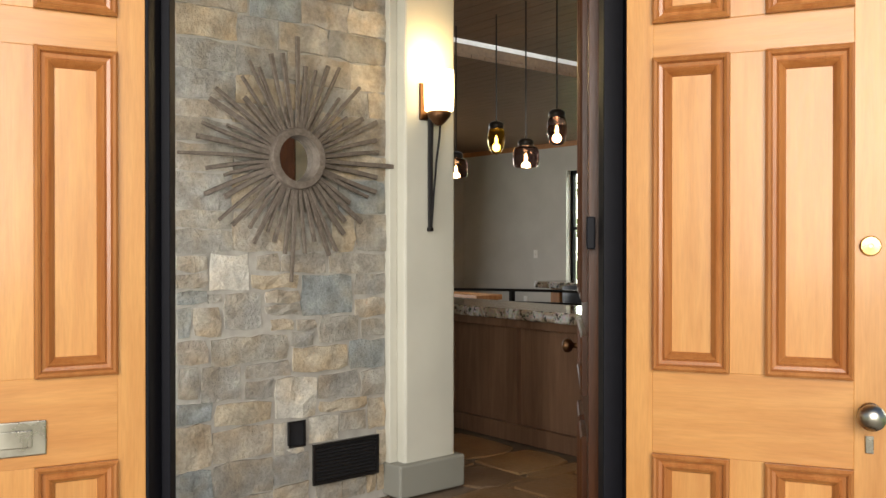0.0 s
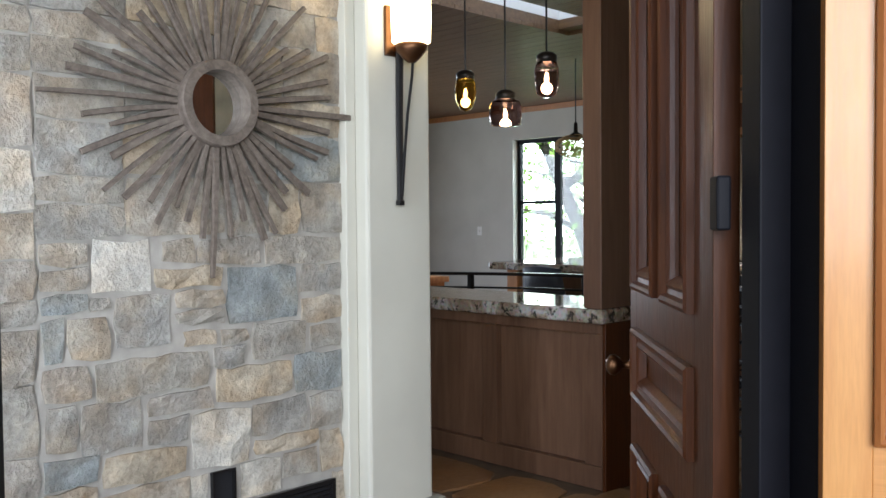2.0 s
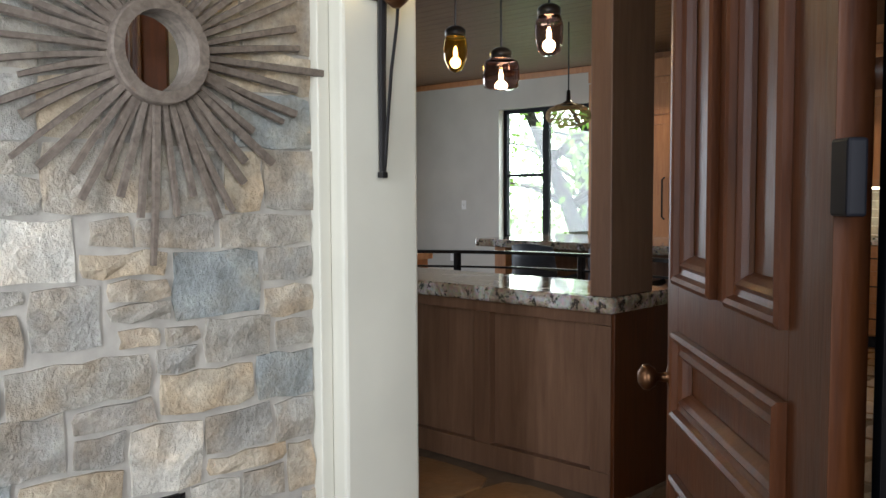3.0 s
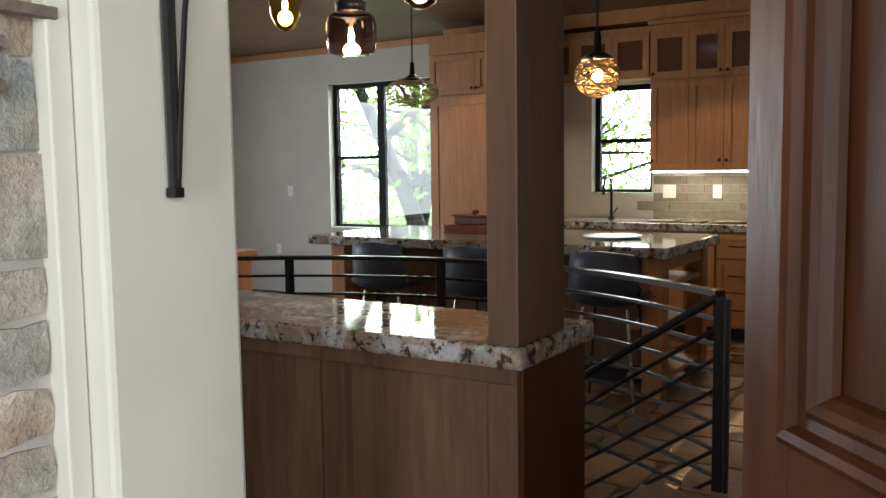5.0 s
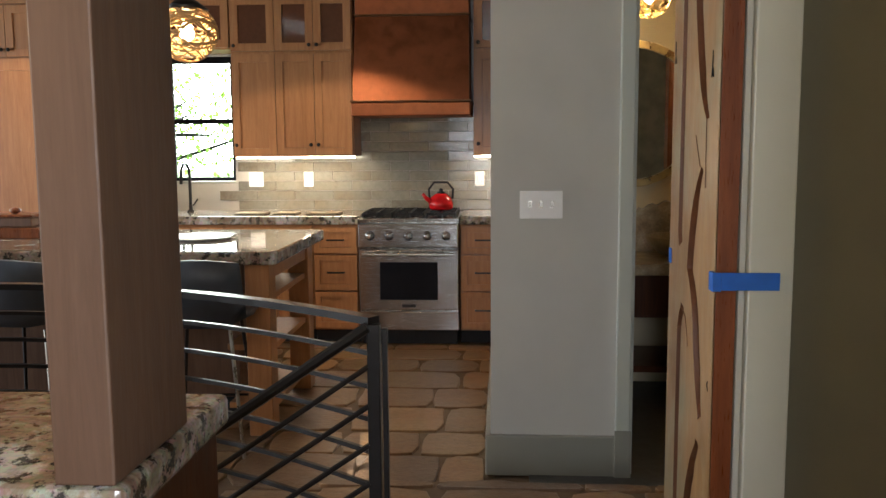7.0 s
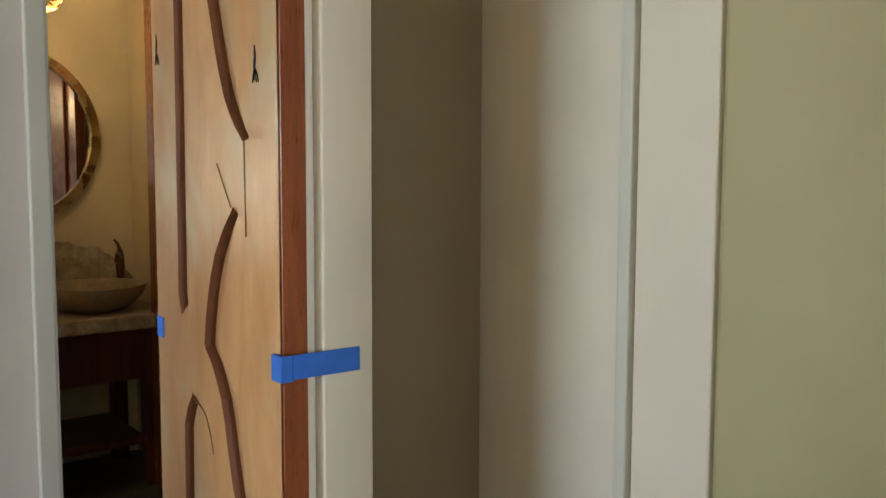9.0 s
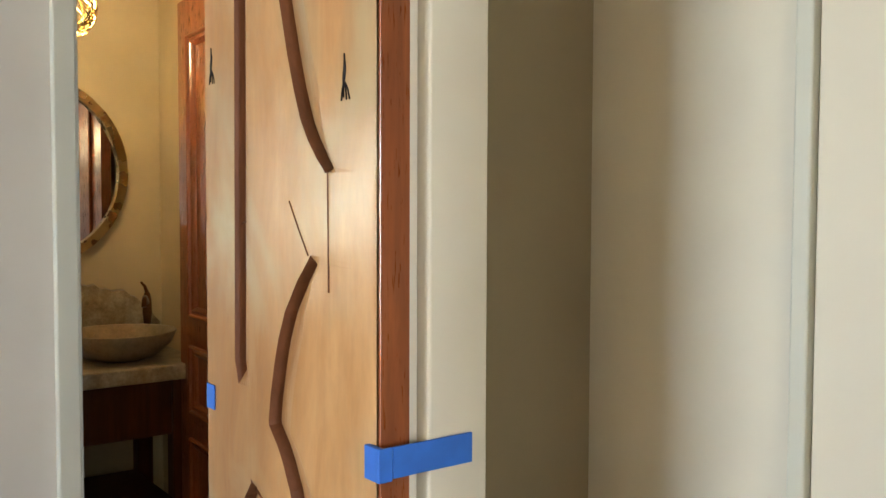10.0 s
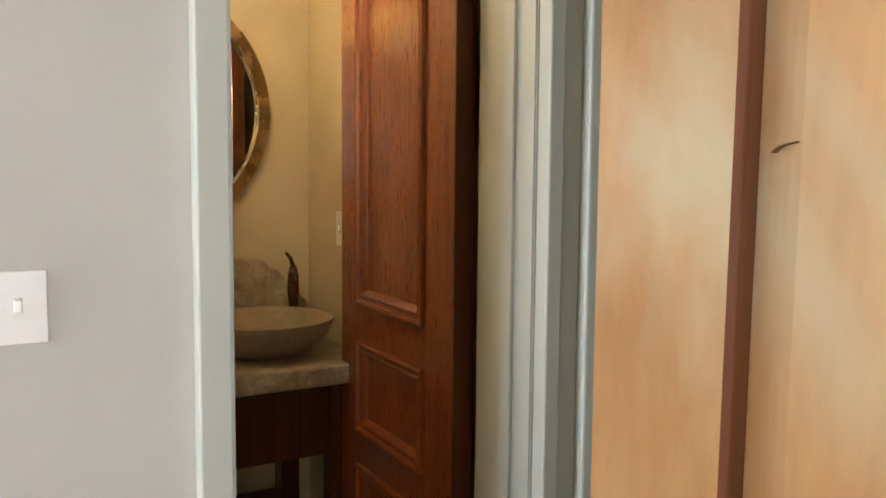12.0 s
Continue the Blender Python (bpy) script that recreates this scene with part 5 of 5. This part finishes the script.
def courses(y0, z0, y1, z1):
    """Random coursed rubble over a stretch of the wall."""
    z = z0
    while z < z1 - 0.02:
        ch = rnd.choice((0.10, 0.125, 0.15, 0.17, 0.19, 0.115))
        if z1 - (z + ch) < 0.07:
            ch = z1 - z
        y = y0
        while y < y1 - 0.02:
            w = rnd.uniform(0.12, 0.36)
            if y1 - (y + w) < 0.1:
                w = y1 - y
            mat = rnd.choice((LEDGE, LEDGE, LEDGE_TAN, LEDGE_GREY, LEDGE_GREY, LEDGE_BLUE, LEDGE_TAN, LEDGE_PALE if rnd.random() < 0.3 else LEDGE_GREY))
            if ch > 0.14 and rnd.random() < 0.4:
                k = rnd.uniform(0.4, 0.6)
                lay(y, z, y + w, z + ch * k, mat), lay(y, z + ch * k, y + w, z + ch, LEDGE)
            else:
                lay(y, z, y + w, z + ch, mat)
            y += w
        z += ch


courses(-3.1, FOYER + 0.02, -2.14, 2.62)
courses(-2.14, FOYER + 0.02, -1.98, 0.59)
courses(-1.98, FOYER + 0.02, -1.71, 0.56)
courses(-1.71, FOYER + 0.02, -1.24, 0.555)
courses(-1.24, FOYER + 0.02, -1.125, 0.455)
courses(-2.14, 1.265, -1.125, 2.62)
# the stretch beside the pier, stone by stone: y0, z0, y1, z1
for mat, row in (
    (LEDGE, ((-2.13, 1.19, -2.0, 1.26), (-1.79, 1.185, -1.68, 1.26), (-1.67, 1.175, -1.45, 1.26), (-1.44, 1.17, -1.13, 1.26), (-1.3, 0.97, -1.13, 1.06), (-1.745, 1.0, -1.585, 1.045),
             (-2.06, 0.93, -1.945, 1.055), (-1.72, 0.935, -1.61, 0.99), (-1.6, 0.93, -1.5, 0.985), (-1.99, 0.815, -1.64, 0.925), (-2.13, 0.83, -2.0, 0.925), (-1.84, 0.745, -1.63, 0.81), (-1.84, 0.66, -1.71, 0.74))),
    (LEDGE_GREY, ((-2.13, 1.12, -2.0, 1.19), (-2.0, 1.06, -1.94, 1.105), (-1.3, 1.07, -1.13, 1.165), (-1.93, 0.95, -1.76, 1.1), (-1.49, 0.87, -1.28, 0.985), (-1.265, 0.88, -1.13, 0.965), (-1.63, 0.86, -1.51, 0.925),
                  (-2.03, 0.67, -1.85, 0.81), (-2.13, 0.69, -2.04, 0.825), (-1.49, 0.62, -1.28, 0.735), (-1.27, 0.61, -1.135, 0.73))),
    (LEDGE_PALE, ((-1.99, 1.11, -1.82, 1.26), (-1.7, 0.56, -1.5, 0.735))),
    (LEDGE_BLUE, ((-2.13, 1.06, -2.005, 1.115), (-2.13, 0.935, -2.065, 1.055), (-1.33, 0.74, -1.135, 0.87), (-2.13, 0.595, -1.98, 0.68), (-1.575, 0.99, -1.31, 1.165))),
    (LEDGE_TAN, ((-1.81, 1.11, -1.59, 1.175), (-1.75, 1.05, -1.585, 1.105), (-1.62, 0.75, -1.34, 0.86), (-1.49, 0.56, -1.24, 0.615), (-1.235, 0.46, -1.135, 0.605), (-1.97, 0.565, -1.72, 0.655))),
):
    for r in row:
        lay(*r, mat)

# glazed running-bond tiles behind the worktops
tw, th = 0.30, 0.075
tb = box(0.001, -0.010, 0.001, tw - 0.0015, -0.001, th - 0.0015, 0.0015)
tile_mesh = part("tile", tb, TILE, wall_kitchen)
tile_mesh.location = (-0.68, K, 0.926)
row = 0
zz = 0.926
while zz < 1.66:
    x = -0.68 - (0.15 if row % 2 else 0)
    while x < 1.74:
        hidden = zz > 1.34 and not (0.2 < x + tw / 2 < 1.3)
        if not hidden and not (row == 0 and x == -0.68) and (x > -0.69 or (x > -0.9 and zz < 1.04)):
            o = new("tile", tile_mesh.data)
            o.parent = wall_kitchen
            o.matrix_local = pose(x, K - (0.004 if zz > 1.27 else 0), zz, rnd.uniform(-0.5, 0.5) * (5 if zz > 1.27 else 1), 0, rnd.uniform(-0.35, 0.35) * (3 if zz > 1.27 else 1))
        x += tw
    zz += th
    row += 1


def flags(parent, x0, y0, x1, y1, top, mat, seed, cell=0.42, skip=()):
    """Flagstones of mixed sizes between joints."""
    rnd = random.Random(seed)
    y = y0
    while y < y1 - 0.05:
        h = min(rnd.uniform(0.7, 1.15) * cell, y1 - y)
        x = x0 - rnd.uniform(0, 0.2)
        while x < x1:
            w = min(rnd.uniform(0.6, 1.4) * cell, x1 - x)
            if w > 0.05 and not any(a < x + w / 2 < c and b < y + h / 2 < d for a, b, c, d in skip):
                bm = bmesh.new()
                n = 12
                pts = []
                for i in range(n):
                    px, py = ((i % 3 / 3, 0), (1, i % 3 / 3), (1 - i % 3 / 3, 1), (0, 1 - i % 3 / 3))[i // 3]
                    cut = rnd.uniform(0.03, 0.2) if i % 3 == 0 else rnd.uniform(-0.02, 0.06)
                    pts.append(((px - 0.5) * (w - 0.01) * (1 - cut), (py - 0.5) * (h - 0.01) * (1 - cut)))
                lo = [bm.verts.new((a, b, -0.016)) for a, b in pts]
                hi = [bm.verts.new((a, b, -0.003)) for a, b in pts]
                ins = [bm.verts.new((a * 0.975, b * 0.975, rnd.uniform(-0.001, 0.001))) for a, b in pts]
                for i in range(n):
                    k = (i + 1) % n
                    bm.faces.new((lo[i], lo[k], hi[k], hi[i])), bm.faces.new((hi[i], hi[k], ins[k], ins[i]))
                bm.faces.new(ins)
                o = part("flagstone", bm, mat, parent)
                o.location = (x + w / 2, y + h / 2, top)
            x += w
        y += h


flags(floor_kitchen, -4.6, 0.55, 1.31, 5.0, 0.0, SLATE, 5, 0.40, skip=((0.86, 0, 3, 2.08),))
flags(floor_kitchen, 1.31, 2.085, 1.95, 2.5, 0.0, SLATE, 6, 0.36)
flags(bpy.data.objects["floor_foyer"], 0.87, -1.3, 2.45, 2.06, FOYER, SLATE, 7, 0.42)
flags(bpy.data.objects["floor_foyer"], -1.2, -0.75, 0.86, 0.07, FOYER, SLATE, 8, 0.42)
